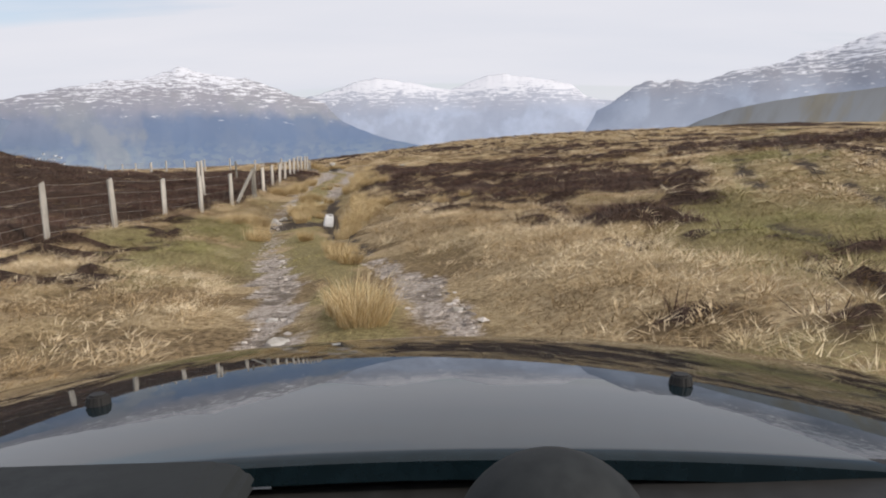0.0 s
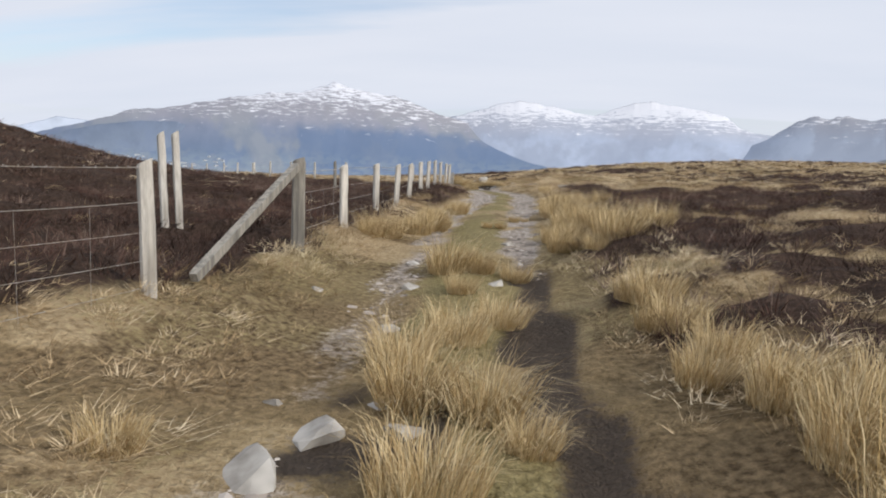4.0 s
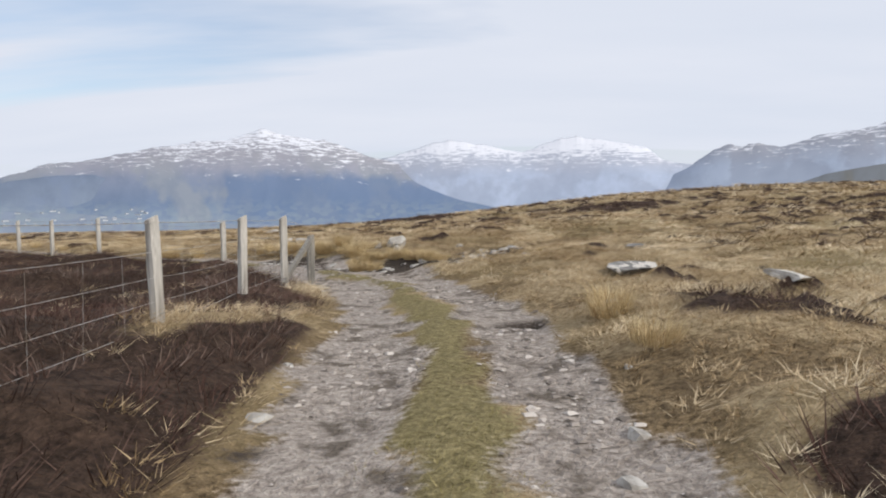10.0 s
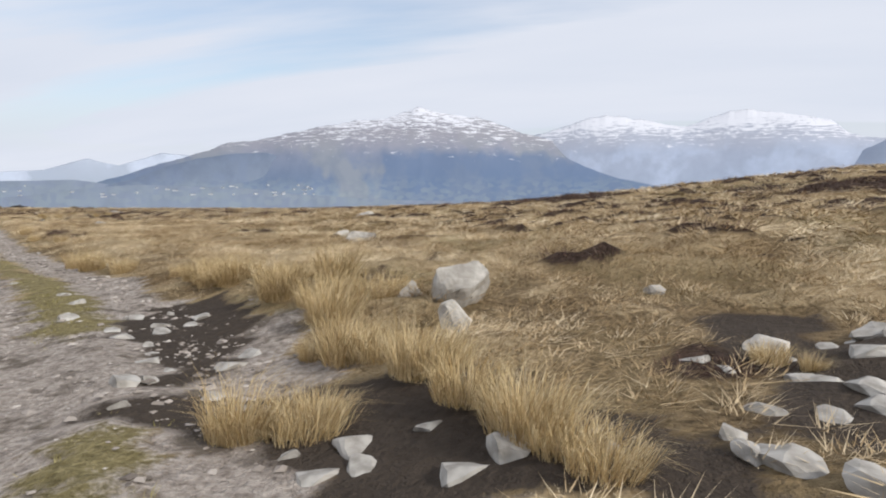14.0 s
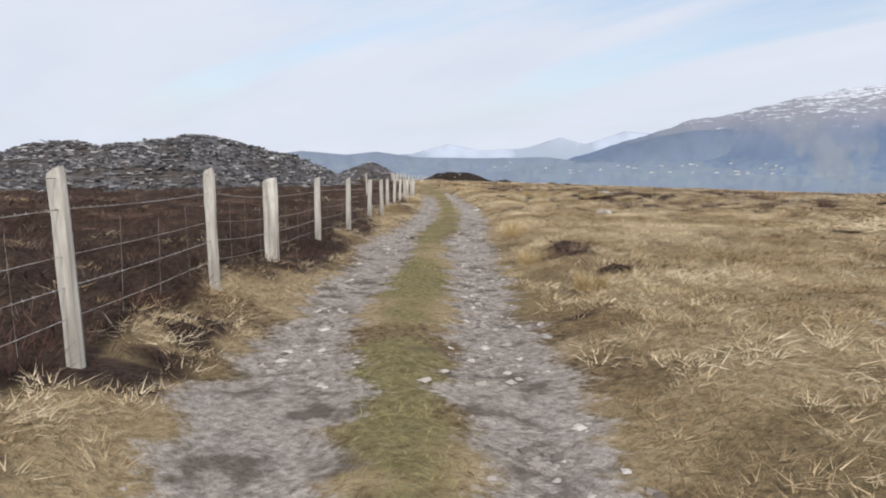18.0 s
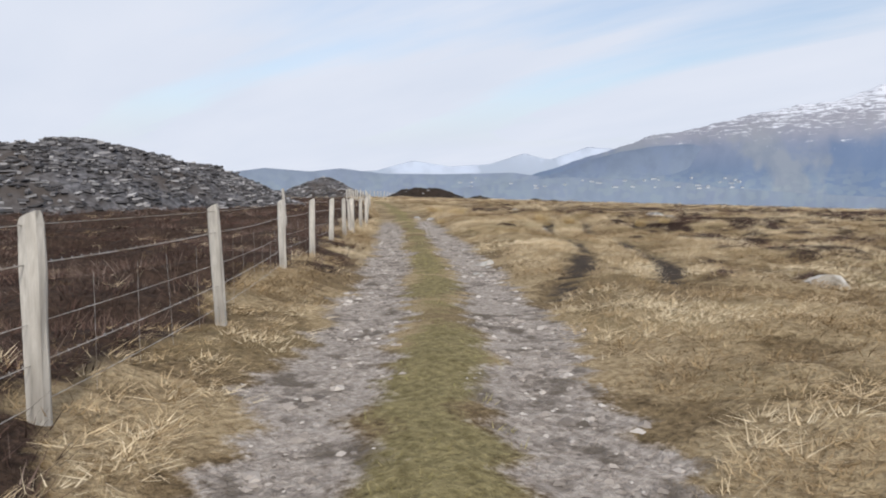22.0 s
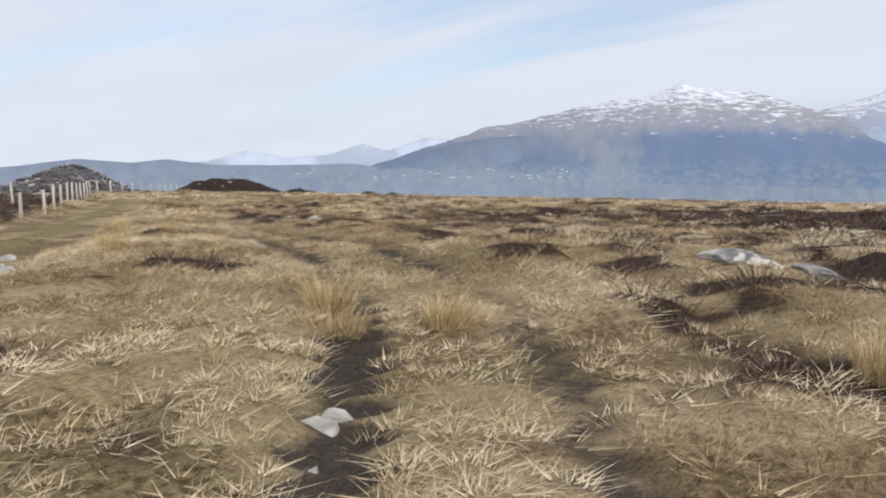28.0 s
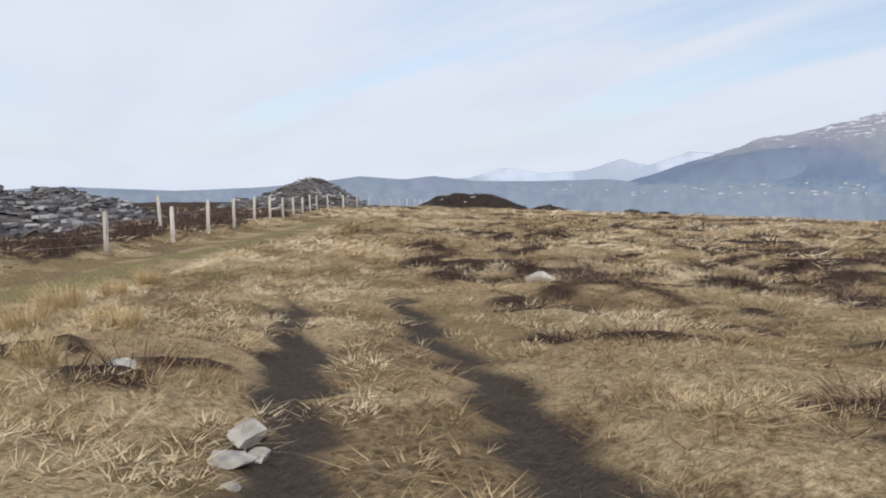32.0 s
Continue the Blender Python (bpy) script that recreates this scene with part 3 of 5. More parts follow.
def mountain_material(name, low, high, snow_from, snow_full, streak, rock=(0.25, 0.24, 0.25), shade=None, most=0.30, wood_or_shadow=None):
    """Rock and forest with the haze of miles of air painted into their colours; snow in thin drifts, thicker to the
    top.
    """
    m, n, l, b = nodes_of(name, 1.0, 0, 0.0)
    at = n.new("ShaderNodeAttribute")
    at.attribute_name = "lie"
    v = at.outputs["Vector"]
    s = n.new("ShaderNodeSeparateXYZ")
    l.new(v, s.inputs[0])
    turn = n.new("ShaderNodeMapping")
    turn.inputs["Rotation"].default_value = (0, radians(-6), 0)
    turn.inputs["Scale"].default_value = (0.011, 1, 0.075)
    l.new(v, turn.inputs[0])
    drift = noise_node(n, l, 1.0, 7, 0.66, turn.outputs[0])
    drift.node.inputs["Distortion"].default_value = 1.1
    fine = noise_node(n, l, 0.035, 5, 0.65, v)
    speck = noise_node(n, l, 0.09, 3, 0.6, v)
    wide = noise_node(n, l, 0.0042, 5, 0.55, v)
    rough = noise_node(n, l, 0.010, 5, 0.6, v)
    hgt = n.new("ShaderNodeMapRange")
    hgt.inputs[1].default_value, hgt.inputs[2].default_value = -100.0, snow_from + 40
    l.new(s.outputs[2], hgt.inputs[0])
    # painted haze: the foot is drawn towards one blue-grey
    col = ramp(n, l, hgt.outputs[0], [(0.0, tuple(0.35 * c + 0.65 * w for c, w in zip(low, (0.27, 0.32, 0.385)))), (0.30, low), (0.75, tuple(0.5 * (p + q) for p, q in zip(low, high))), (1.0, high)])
    col = mixc(n, l, ramp(n, l, wide, [(0.47, (0, 0, 0)), (0.56, (0.75, 0.75, 0.75))]), col, shade or tuple(1.22 * c for c in low))
    col = mixc(n, l, ramp(n, l, rough, [(0.44, (0, 0, 0)), (0.62, (0.3, 0.3, 0.3))]), col, tuple(0.80 * c for c in low))
    if wood_or_shadow:
        # cloud shadow painted as darker blue colour, with a straight side on one flank
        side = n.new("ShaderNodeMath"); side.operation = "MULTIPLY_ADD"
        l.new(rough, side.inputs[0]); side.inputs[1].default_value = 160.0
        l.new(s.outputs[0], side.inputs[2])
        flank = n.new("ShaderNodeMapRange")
        flank.inputs[1].default_value, flank.inputs[2].default_value = wood_or_shadow[0] + 95, wood_or_shadow[0] + 65
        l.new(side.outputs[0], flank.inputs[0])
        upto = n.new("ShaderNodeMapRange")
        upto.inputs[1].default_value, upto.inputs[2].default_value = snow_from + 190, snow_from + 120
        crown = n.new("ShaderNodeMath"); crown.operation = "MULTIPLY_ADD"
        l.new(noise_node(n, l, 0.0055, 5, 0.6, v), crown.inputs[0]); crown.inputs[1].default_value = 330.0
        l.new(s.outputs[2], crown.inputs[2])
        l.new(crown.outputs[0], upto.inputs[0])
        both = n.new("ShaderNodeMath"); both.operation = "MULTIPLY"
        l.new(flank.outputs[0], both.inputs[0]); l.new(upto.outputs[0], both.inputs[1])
        col = mixc(n, l, half_of(n, l, both.outputs[0], 0.7), col, wood_or_shadow[1])
    # walled fields and woods on the lowest ground
    vo = n.new("ShaderNodeTexVoronoi")
    vo.inputs["Scale"].default_value = 0.026
    l.new(mapped(n, l, v, (1, 1, 2.8)), vo.inputs["Vector"])
    patch = ramp(n, l, vo.outputs["Color"], [(0.35, (0, 0, 0)), (0.75, (0.34, 0.34, 0.34))])
    lowland = n.new("ShaderNodeMapRange")
    lowland.inputs[1].default_value, lowland.inputs[2].default_value = 10.0, -60.0
    l.new(s.outputs[2], lowland.inputs[0])
    pf = n.new("ShaderNodeMath"); pf.operation = "MULTIPLY"
    l.new(patch, pf.inputs[0]); l.new(lowland.outputs[0], pf.inputs[1])
    col = mixc(n, l, pf.outputs[0], col, (0.30, 0.35, 0.35))
    # bare rock where the snow begins
    cover = n.new("ShaderNodeMapRange")
    cover.inputs[1].default_value, cover.inputs[2].default_value = snow_from, snow_full
    cover.inputs[3].default_value, cover.inputs[4].default_value = -0.10, most
    cover.clamp = False
    l.new(s.outputs[2], cover.inputs[0])
    bare_k = n.new("ShaderNodeMapRange")
    bare_k.inputs[1].default_value, bare_k.inputs[2].default_value = -0.12, 0.0
    bare_k.inputs[4].default_value = 0.75
    l.new(cover.outputs[0], bare_k.inputs[0])
    col = mixc(n, l, bare_k.outputs[0], col, rock)
    a = n.new("ShaderNodeMath"); a.operation = "MULTIPLY_ADD"
    l.new(drift, a.inputs[0]); a.inputs[1].default_value = streak
    l.new(cover.outputs[0], a.inputs[2])
    f2 = n.new("ShaderNodeMath"); f2.operation = "MULTIPLY_ADD"
    l.new(fine, f2.inputs[0]); f2.inputs[1].default_value = 0.26
    l.new(a.outputs[0], f2.inputs[2])
    f3 = n.new("ShaderNodeMath"); f3.operation = "MULTIPLY_ADD"
    l.new(speck, f3.inputs[0]); f3.inputs[1].default_value = 0.10
    l.new(f2.outputs[0], f3.inputs[2])
    half = n.new("ShaderNodeMath"); half.operation = "MULTIPLY"
    l.new(f3.outputs[0], half.inputs[0]); half.inputs[1].default_value = 0.5
    base = (streak * 0.5 + 0.18) * 0.5
    snow = ramp(n, l, half.outputs[0], [(base + 0.020, (0, 0, 0)), (base + 0.055, (1, 1, 1))])
    col = mixc(n, l, snow, col, (0.70, 0.705, 0.74))
    l.new(col, b.inputs["Base Color"])
    return m


def mountain(name, label, profile, far, depth, mat, foot=-112.0, seed=0.0, rough=1.0, back=500.0):
    """A range whose crest follows a few (bearing, elevation) stations, with spurs running down to the valley."""
    az, el = np.array(profile, float).T
    order = np.argsort(az)
    az, el = az[order], el[order]
    u = np.linspace(az[0], az[-1], 460)
    e = np.interp(u, az, el)
    k = np.exp(-0.5 * (np.arange(-6, 7) / 1.2) ** 2)
    e = np.convolve(np.pad(e, 6, "edge"), k / k.sum(), "valid")
    crest = (0.36 * (fbm(u, u * 0, 1.5, 6, seed) - 0.5) + 0.16 * (fbm(u, u * 0 + 9, 0.4, 3, seed) - 0.5)) * rough * np.clip((e + 1) / 3, 0, 1)
    wide_k = np.exp(-0.5 * (np.arange(-60, 61) / (1.6 / (u[1] - u[0]))) ** 2)
    soft = np.convolve(np.pad(e, 60, "edge"), wide_k / wide_k.sum(), "valid")
    rows = np.r_[np.linspace(-0.6, 0, 6)[:-1], np.linspace(0, 1, 46)]
    co = []
    for t in rows:
        r = far - depth * max(t, 0) - back * min(t, 0)
        top = np.tan(np.radians(soft + (e - soft) * math.exp(-7 * max(t, 0)) + crest * math.exp(-14 * max(t, 0)))) * far
        if t <= 0:
            z = top + (foot - top) * (-t) ** 1.1
        else:
            drop = t ** (0.85 + 0.35 * vnoise(u, u * 0 + 3, 5.0, seed + 2))
            z = top + (foot - 4 - top) * drop
            spur = fbm(u + 2.0 * t, u * 0 + t * 6.5, 3.4, 2, seed + 5) - 0.5
            gully = 1 - 2 * np.abs(fbm(u - 1.5 * t, u * 0 + t * 5.0, 2.6, 2, seed + 9) - 0.5)
            z = z + (top - foot) * (0.17 * spur + 0.07 * (gully - 0.7)) * math.sin(math.pi * min(t, 1)) ** 0.9 * rough * 0.30
        a = np.radians(u)
        co.append(np.stack([MIDDLE[0] - np.sin(a) * r, MIDDLE[1] + np.cos(a) * r, MIDDLE[2] + z], 1))
    co = np.concatenate(co)
    w, h = len(u), len(rows)
    i = (np.arange(h - 1)[:, None] * w + np.arange(w - 1)).ravel()
    ob = np_mesh(name, co, quads=np.stack([i, i + w, i + w + 1, i + 1], 1), mat=mat)
    lie = np.stack([np.tile(u, h) * 75.0, np.full(w * h, seed * 37.0), co[:, 2]], 1)
    ob.data.attributes.new("lie", "FLOAT_VECTOR", "POINT").data.foreach_set("vector", lie.astype(np.float32).ravel())
    return tagged(ob, label, "mountain", "mountains", "structure")


# base colours of the far ranges include painted blue air haze
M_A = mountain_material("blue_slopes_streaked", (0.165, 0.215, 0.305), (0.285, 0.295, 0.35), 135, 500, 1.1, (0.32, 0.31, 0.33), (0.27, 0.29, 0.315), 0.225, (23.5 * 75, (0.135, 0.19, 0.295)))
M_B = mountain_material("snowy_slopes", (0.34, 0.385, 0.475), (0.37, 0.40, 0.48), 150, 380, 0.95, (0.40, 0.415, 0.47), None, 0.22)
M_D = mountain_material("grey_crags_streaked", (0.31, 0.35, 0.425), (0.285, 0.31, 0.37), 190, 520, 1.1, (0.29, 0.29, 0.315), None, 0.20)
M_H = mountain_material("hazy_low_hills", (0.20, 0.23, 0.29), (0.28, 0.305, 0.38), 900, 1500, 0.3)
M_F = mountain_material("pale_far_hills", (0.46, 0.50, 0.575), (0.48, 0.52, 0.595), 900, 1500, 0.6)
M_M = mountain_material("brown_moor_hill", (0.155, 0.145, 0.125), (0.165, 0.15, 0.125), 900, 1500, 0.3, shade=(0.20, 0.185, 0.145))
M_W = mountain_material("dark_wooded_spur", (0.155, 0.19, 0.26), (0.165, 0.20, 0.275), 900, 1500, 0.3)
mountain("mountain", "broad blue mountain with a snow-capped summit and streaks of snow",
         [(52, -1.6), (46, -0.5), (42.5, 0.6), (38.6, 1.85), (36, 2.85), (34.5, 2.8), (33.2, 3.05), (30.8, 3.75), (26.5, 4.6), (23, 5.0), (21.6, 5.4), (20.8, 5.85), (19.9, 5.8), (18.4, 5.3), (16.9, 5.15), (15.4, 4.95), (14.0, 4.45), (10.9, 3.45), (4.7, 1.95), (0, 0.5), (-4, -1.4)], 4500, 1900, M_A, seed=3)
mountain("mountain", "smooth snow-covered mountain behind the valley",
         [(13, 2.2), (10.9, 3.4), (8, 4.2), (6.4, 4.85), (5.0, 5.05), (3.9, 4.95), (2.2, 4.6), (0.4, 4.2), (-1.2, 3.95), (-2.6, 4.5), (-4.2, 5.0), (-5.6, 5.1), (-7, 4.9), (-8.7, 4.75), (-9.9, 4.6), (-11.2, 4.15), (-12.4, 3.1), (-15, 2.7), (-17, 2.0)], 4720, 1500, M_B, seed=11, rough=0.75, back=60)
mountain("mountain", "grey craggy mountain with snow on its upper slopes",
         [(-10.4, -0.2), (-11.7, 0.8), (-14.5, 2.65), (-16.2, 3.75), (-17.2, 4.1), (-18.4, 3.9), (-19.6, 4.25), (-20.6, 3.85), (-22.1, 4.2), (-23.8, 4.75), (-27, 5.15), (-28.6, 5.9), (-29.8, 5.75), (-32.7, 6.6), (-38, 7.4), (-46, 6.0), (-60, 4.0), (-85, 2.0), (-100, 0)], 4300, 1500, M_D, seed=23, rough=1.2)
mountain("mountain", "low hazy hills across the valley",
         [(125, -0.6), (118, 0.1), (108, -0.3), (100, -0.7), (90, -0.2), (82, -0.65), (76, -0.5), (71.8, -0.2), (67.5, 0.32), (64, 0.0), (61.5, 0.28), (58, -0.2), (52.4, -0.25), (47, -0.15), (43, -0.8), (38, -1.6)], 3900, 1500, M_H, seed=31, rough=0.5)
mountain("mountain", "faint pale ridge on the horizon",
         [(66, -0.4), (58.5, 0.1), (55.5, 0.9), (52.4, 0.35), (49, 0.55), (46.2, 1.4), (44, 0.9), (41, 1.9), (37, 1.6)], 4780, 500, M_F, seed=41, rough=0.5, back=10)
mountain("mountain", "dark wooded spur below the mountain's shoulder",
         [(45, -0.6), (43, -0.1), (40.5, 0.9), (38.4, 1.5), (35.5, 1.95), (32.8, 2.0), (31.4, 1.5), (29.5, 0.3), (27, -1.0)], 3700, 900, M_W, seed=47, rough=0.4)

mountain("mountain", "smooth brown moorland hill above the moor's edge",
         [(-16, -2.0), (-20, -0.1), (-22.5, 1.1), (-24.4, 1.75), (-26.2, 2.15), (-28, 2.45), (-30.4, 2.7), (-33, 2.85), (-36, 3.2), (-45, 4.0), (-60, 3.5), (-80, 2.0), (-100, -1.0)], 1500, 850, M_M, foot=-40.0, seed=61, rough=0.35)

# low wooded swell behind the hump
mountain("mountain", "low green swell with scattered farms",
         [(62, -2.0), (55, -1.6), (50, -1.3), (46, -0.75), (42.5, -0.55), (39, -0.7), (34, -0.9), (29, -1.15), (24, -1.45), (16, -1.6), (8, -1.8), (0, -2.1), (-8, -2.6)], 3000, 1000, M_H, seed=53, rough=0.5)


# ---- slate tips ----
def heap(name, label, cx, cy, parts, mat, chips, chip_mat, size=36, res=0.55, seed=0):
    """A tip of waste: mounds raised on the moor, with loose slabs lying on it."""
    gx = np.arange(cx - size / 2, cx + size / 2, res)
    gy = np.arange(cy - size / 2, cy + size / 2, res)
    X, Y = np.meshgrid(gx, gy)
    x, y = X.ravel(), Y.ravel()

    def top(x, y):
        hh = np.maximum.reduce([p[2] * np.maximum(0, 1 - np.hypot(((x - p[0]) * math.cos(radians(p[5])) + (y - p[1]) * math.sin(radians(p[5]))) / p[3], ((y - p[1]) * math.cos(radians(p[5])) - (x - p[0]) * math.sin(radians(p[5]))) / p[4]) ** p[6]) for p in parts])
        k = hh > 0
        return moor_z(x, y) - 0.5 + hh * (1 + 0.35 * (fbm(x, y, 4.0, 3, seed) - 0.5)) + k * (0.8 * (fbm(x, y, 1.8, 3, seed + 1) - 0.5)), hh
    z, hh = top(x, y)
    w, h = len(gx), len(gy)
    i = (np.arange(h - 1)[:, None] * w + np.arange(w - 1)).ravel()
    q = np.stack([i, i + 1, i + w + 1, i + w], 1)
    q = q[hh[q].max(1) > 0]
    used, back = np.unique(q, return_inverse=True)
    root = new(name)
    root.location = (cx, cy, float(moor_z(np.array([cx]), np.array([cy]))[0]))
    ob = np_mesh("mound", np.stack([x, y, z], 1)[used] - np.array(root.location), quads=back.reshape(q.shape), mat=mat, flat=True)
    ob.parent = root
    rng = np.random.default_rng(seed + 5)
    px, py = rng.uniform(cx - size / 2, cx + size / 2, chips * 3), rng.uniform(cy - size / 2, cy + size / 2, chips * 3)
    pz, ph = top(px, py)
    ok = np.nonzero(ph > 0.4)[0][:chips]
    n = len(ok)
    a, b, t = 0.09 + 0.38 * rng.uniform(0, 1, n) ** 2.2, 0.06 + 0.20 * rng.uniform(0, 1, n) ** 1.6, rng.uniform(0.015, 0.07, n)
    unit = np.array([[sx, sy, sz] for sz in (-1, 1) for sx, sy in ((-1, -0.8), (1, -1), (0.8, 1), (-1, 0.9))])
    loc = unit[None] * np.stack([a, b, t], 1)[:, None]
    ang, tilt = rng.uniform(0, 6.28, n), rng.normal(0, 0.20, n)
    c, s = np.cos(tilt)[:, None], np.sin(tilt)[:, None]
    loc = np.stack([loc[..., 0] * c + loc[..., 2] * s, loc[..., 1], loc[..., 2] * c - loc[..., 0] * s], -1)
    c, s = np.cos(ang)[:, None], np.sin(ang)[:, None]
    loc = np.stack([loc[..., 0] * c - loc[..., 1] * s, loc[..., 0] * s + loc[..., 1] * c, loc[..., 2]], -1)
    loc = loc + np.stack([px[ok], py[ok], pz[ok] + 0.05], 1)[:, None] - np.array(root.location)
    box = np.array([[0, 3, 2, 1], [4, 5, 6, 7], [0, 1, 5, 4], [1, 2, 6, 5], [2, 3, 7, 6], [3, 0, 4, 7]])
    sl = np_mesh("loose_slate", loc.reshape(-1, 3), quads=(box[None] + 8 * np.arange(n)[:, None, None]).reshape(-1, 4), mat=chip_mat, flat=True)
    sl.parent = root
    tagged(sl, "loose grey slate slabs", kind="stuff")
    return tagged(root, label, "slate tip", "slate tips")


heap("slate_tip", "long grey tip of waste slate with scattered slabs beyond the heather", -86, 78,
     [(-84.5, 83, 5.2, 17, 10, 118, 1.7), (-87, 73.5, 4.3, 11, 9, 100, 1.7), (-79.5, 60, 2.9, 14, 11, 100, 2.2), (-92.5, 93, 3.9, 11, 10.5, 20, 1.5), (-102, 100.5, 2.3, 9, 6, 25, 1.5)], SLATE, 11000, SLATE_CHIP, 62, 0.6, 3)
heap("slate_tip", "conical tip of grey slate beside the fence", -125.5, 122.5, [(-125.6, 122.6, 3.7, 8.2, 7.6, 20, 1.2), (-130, 117.0, 1.3, 6, 5, 20, 1.3)], SLATE, 1500, SLATE_CHIP, 28, 0.5, 9)
heap("slate_tip", "low dark heather-grown tip on the moor's edge", -129, 144, [(-128, 143.5, 2.6, 8.5, 5, 45, 1.7), (-135, 149, 1.6, 7, 5, 45, 1.6), (-122, 150, 1.3, 7, 4, 120, 1.6)], HEATH_BANK, 160, SLATE_CHIP, 30, 0.5, 14)
heap("slate_tip", "small dark outcrop on the skyline", -104.5, 147, [(-104.5, 147, 1.25, 2.4, 1.5, 30, 1.8), (-102.5, 148, 1.0, 1.6, 1.2, 30, 1.8)], HEATH_BANK, 30, SLATE_CHIP, 9, 0.35, 17)
heap("slate_tip", "patch of grey slate spill on the heather bank", -25, 32.5, [(-26.5, 32.6, 0.95, 5.0, 2.6, 25, 1.8), (-21.5, 31.6, 0.8, 3.0, 1.5, 15, 1.8)], SLATE, 420, SLATE_CHIP, 22, 0.4, 21)


# ---- fences ----
def z_at(x, y):
    return float(surface(np.array([float(x)]), np.array([float(y)]))[0])


def stations(line, step):
    pts, left = [Vector(line[0])], step
    for a, b in zip(line, line[1:]):
        a, b = Vector(a), Vector(b)
        n, at = (b - a).length, 0.0
        while n - at >= left:
            at += left
            pts.append(a + (b - a) * at / n)
            left = step
        left -= n - at
    return pts


rng_f = random.Random(7)


def post_mesh(w, h, seed, half_round=False):
    """A cleft or sawn post with worn edges and a sloping top."""
    r = random.Random(seed)
    bm = bmesh.new()
    n = 8
    rings = []
    for k, z in enumerate((-0.35, 0.0, 0.25 * h, 0.5 * h, 0.75 * h, 0.965 * h, h)):
        ring = []
        for j in range(n):
            a = 2 * math.pi * (j + 0.5) / n
            q = w * 0.5 * (1.0 if k < 6 else 0.86) * (1.12 if j % 2 else 1.0) * r.uniform(0.95, 1.05)
            if half_round:
                sx, sy = math.cos(a), max(math.sin(a), -0.55)
            else:
                s = max(abs(math.cos(a)), abs(math.sin(a)))
                sx, sy = math.cos(a) / s * 0.96, math.sin(a) / s * 0.8
            ring.append(bm.verts.new((sx * q + 0.006 * r.uniform(-1, 1), sy * q, z + (0.03 * sx if k == 6 else 0))))
        rings.append(ring)
    for a, b in zip(rings, rings[1:]):
        for j in range(n):
            bm.faces.new((a[j], a[(j + 1) % n], b[(j + 1) % n], b[j]))
    bm.faces.new(rings[-1])
    me = bpy.data.meshes.new("post")
    bm.to_mesh(me)
    bm.free()
    return me


POSTS = [post_mesh(0.125, 1.22, 100 + k, k % 2 == 1) for k in range(6)]
STOUT = [post_mesh(0.23, 1.22, 200 + k) for k in range(3)]
for me in POSTS + STOUT:
    me.materials.append(WOOD)


def wire_mesh(a, b, radius, sag=0.01, twist=None):
    """A strand from a to b; barbed ones carry short barbs."""
    bm = bmesh.new()
    a, b = Vector(a), Vector(b)
    d = (b - a).normalized()
    up = Vector((0, 0, 1))
    side = d.cross(up).normalized()
    prev, m = None, 5
    for k in range(m + 1):
        t = k / m
        c = a.lerp(b, t) - up * sag * 4 * t * (1 - t)
        ring = [bm.verts.new(c + (side * math.cos(q) + up * math.sin(q)) * radius) for q in (0.5, 2.6, 4.7)]
        if prev:
            for j in range(3):
                bm.faces.new((prev[j], prev[(j + 1) % 3], ring[(j + 1) % 3], ring[j]))
        prev = ring
    if twist:
        n = int((b - a).length / twist)
        for k in range(1, n):
            c = a.lerp(b, k / n) - up * sag * 4 * (k / n) * (1 - k / n)
            v = [bm.verts.new(c + o) for o in (d * 0.006 + up * 0.015, d * -0.006 + up * 0.013, side * 0.012 - up * 0.013)]
            bm.faces.new(v)
    return bm


CORNERS = [(-7.72, 27.75), (-11.36, 58.68)]


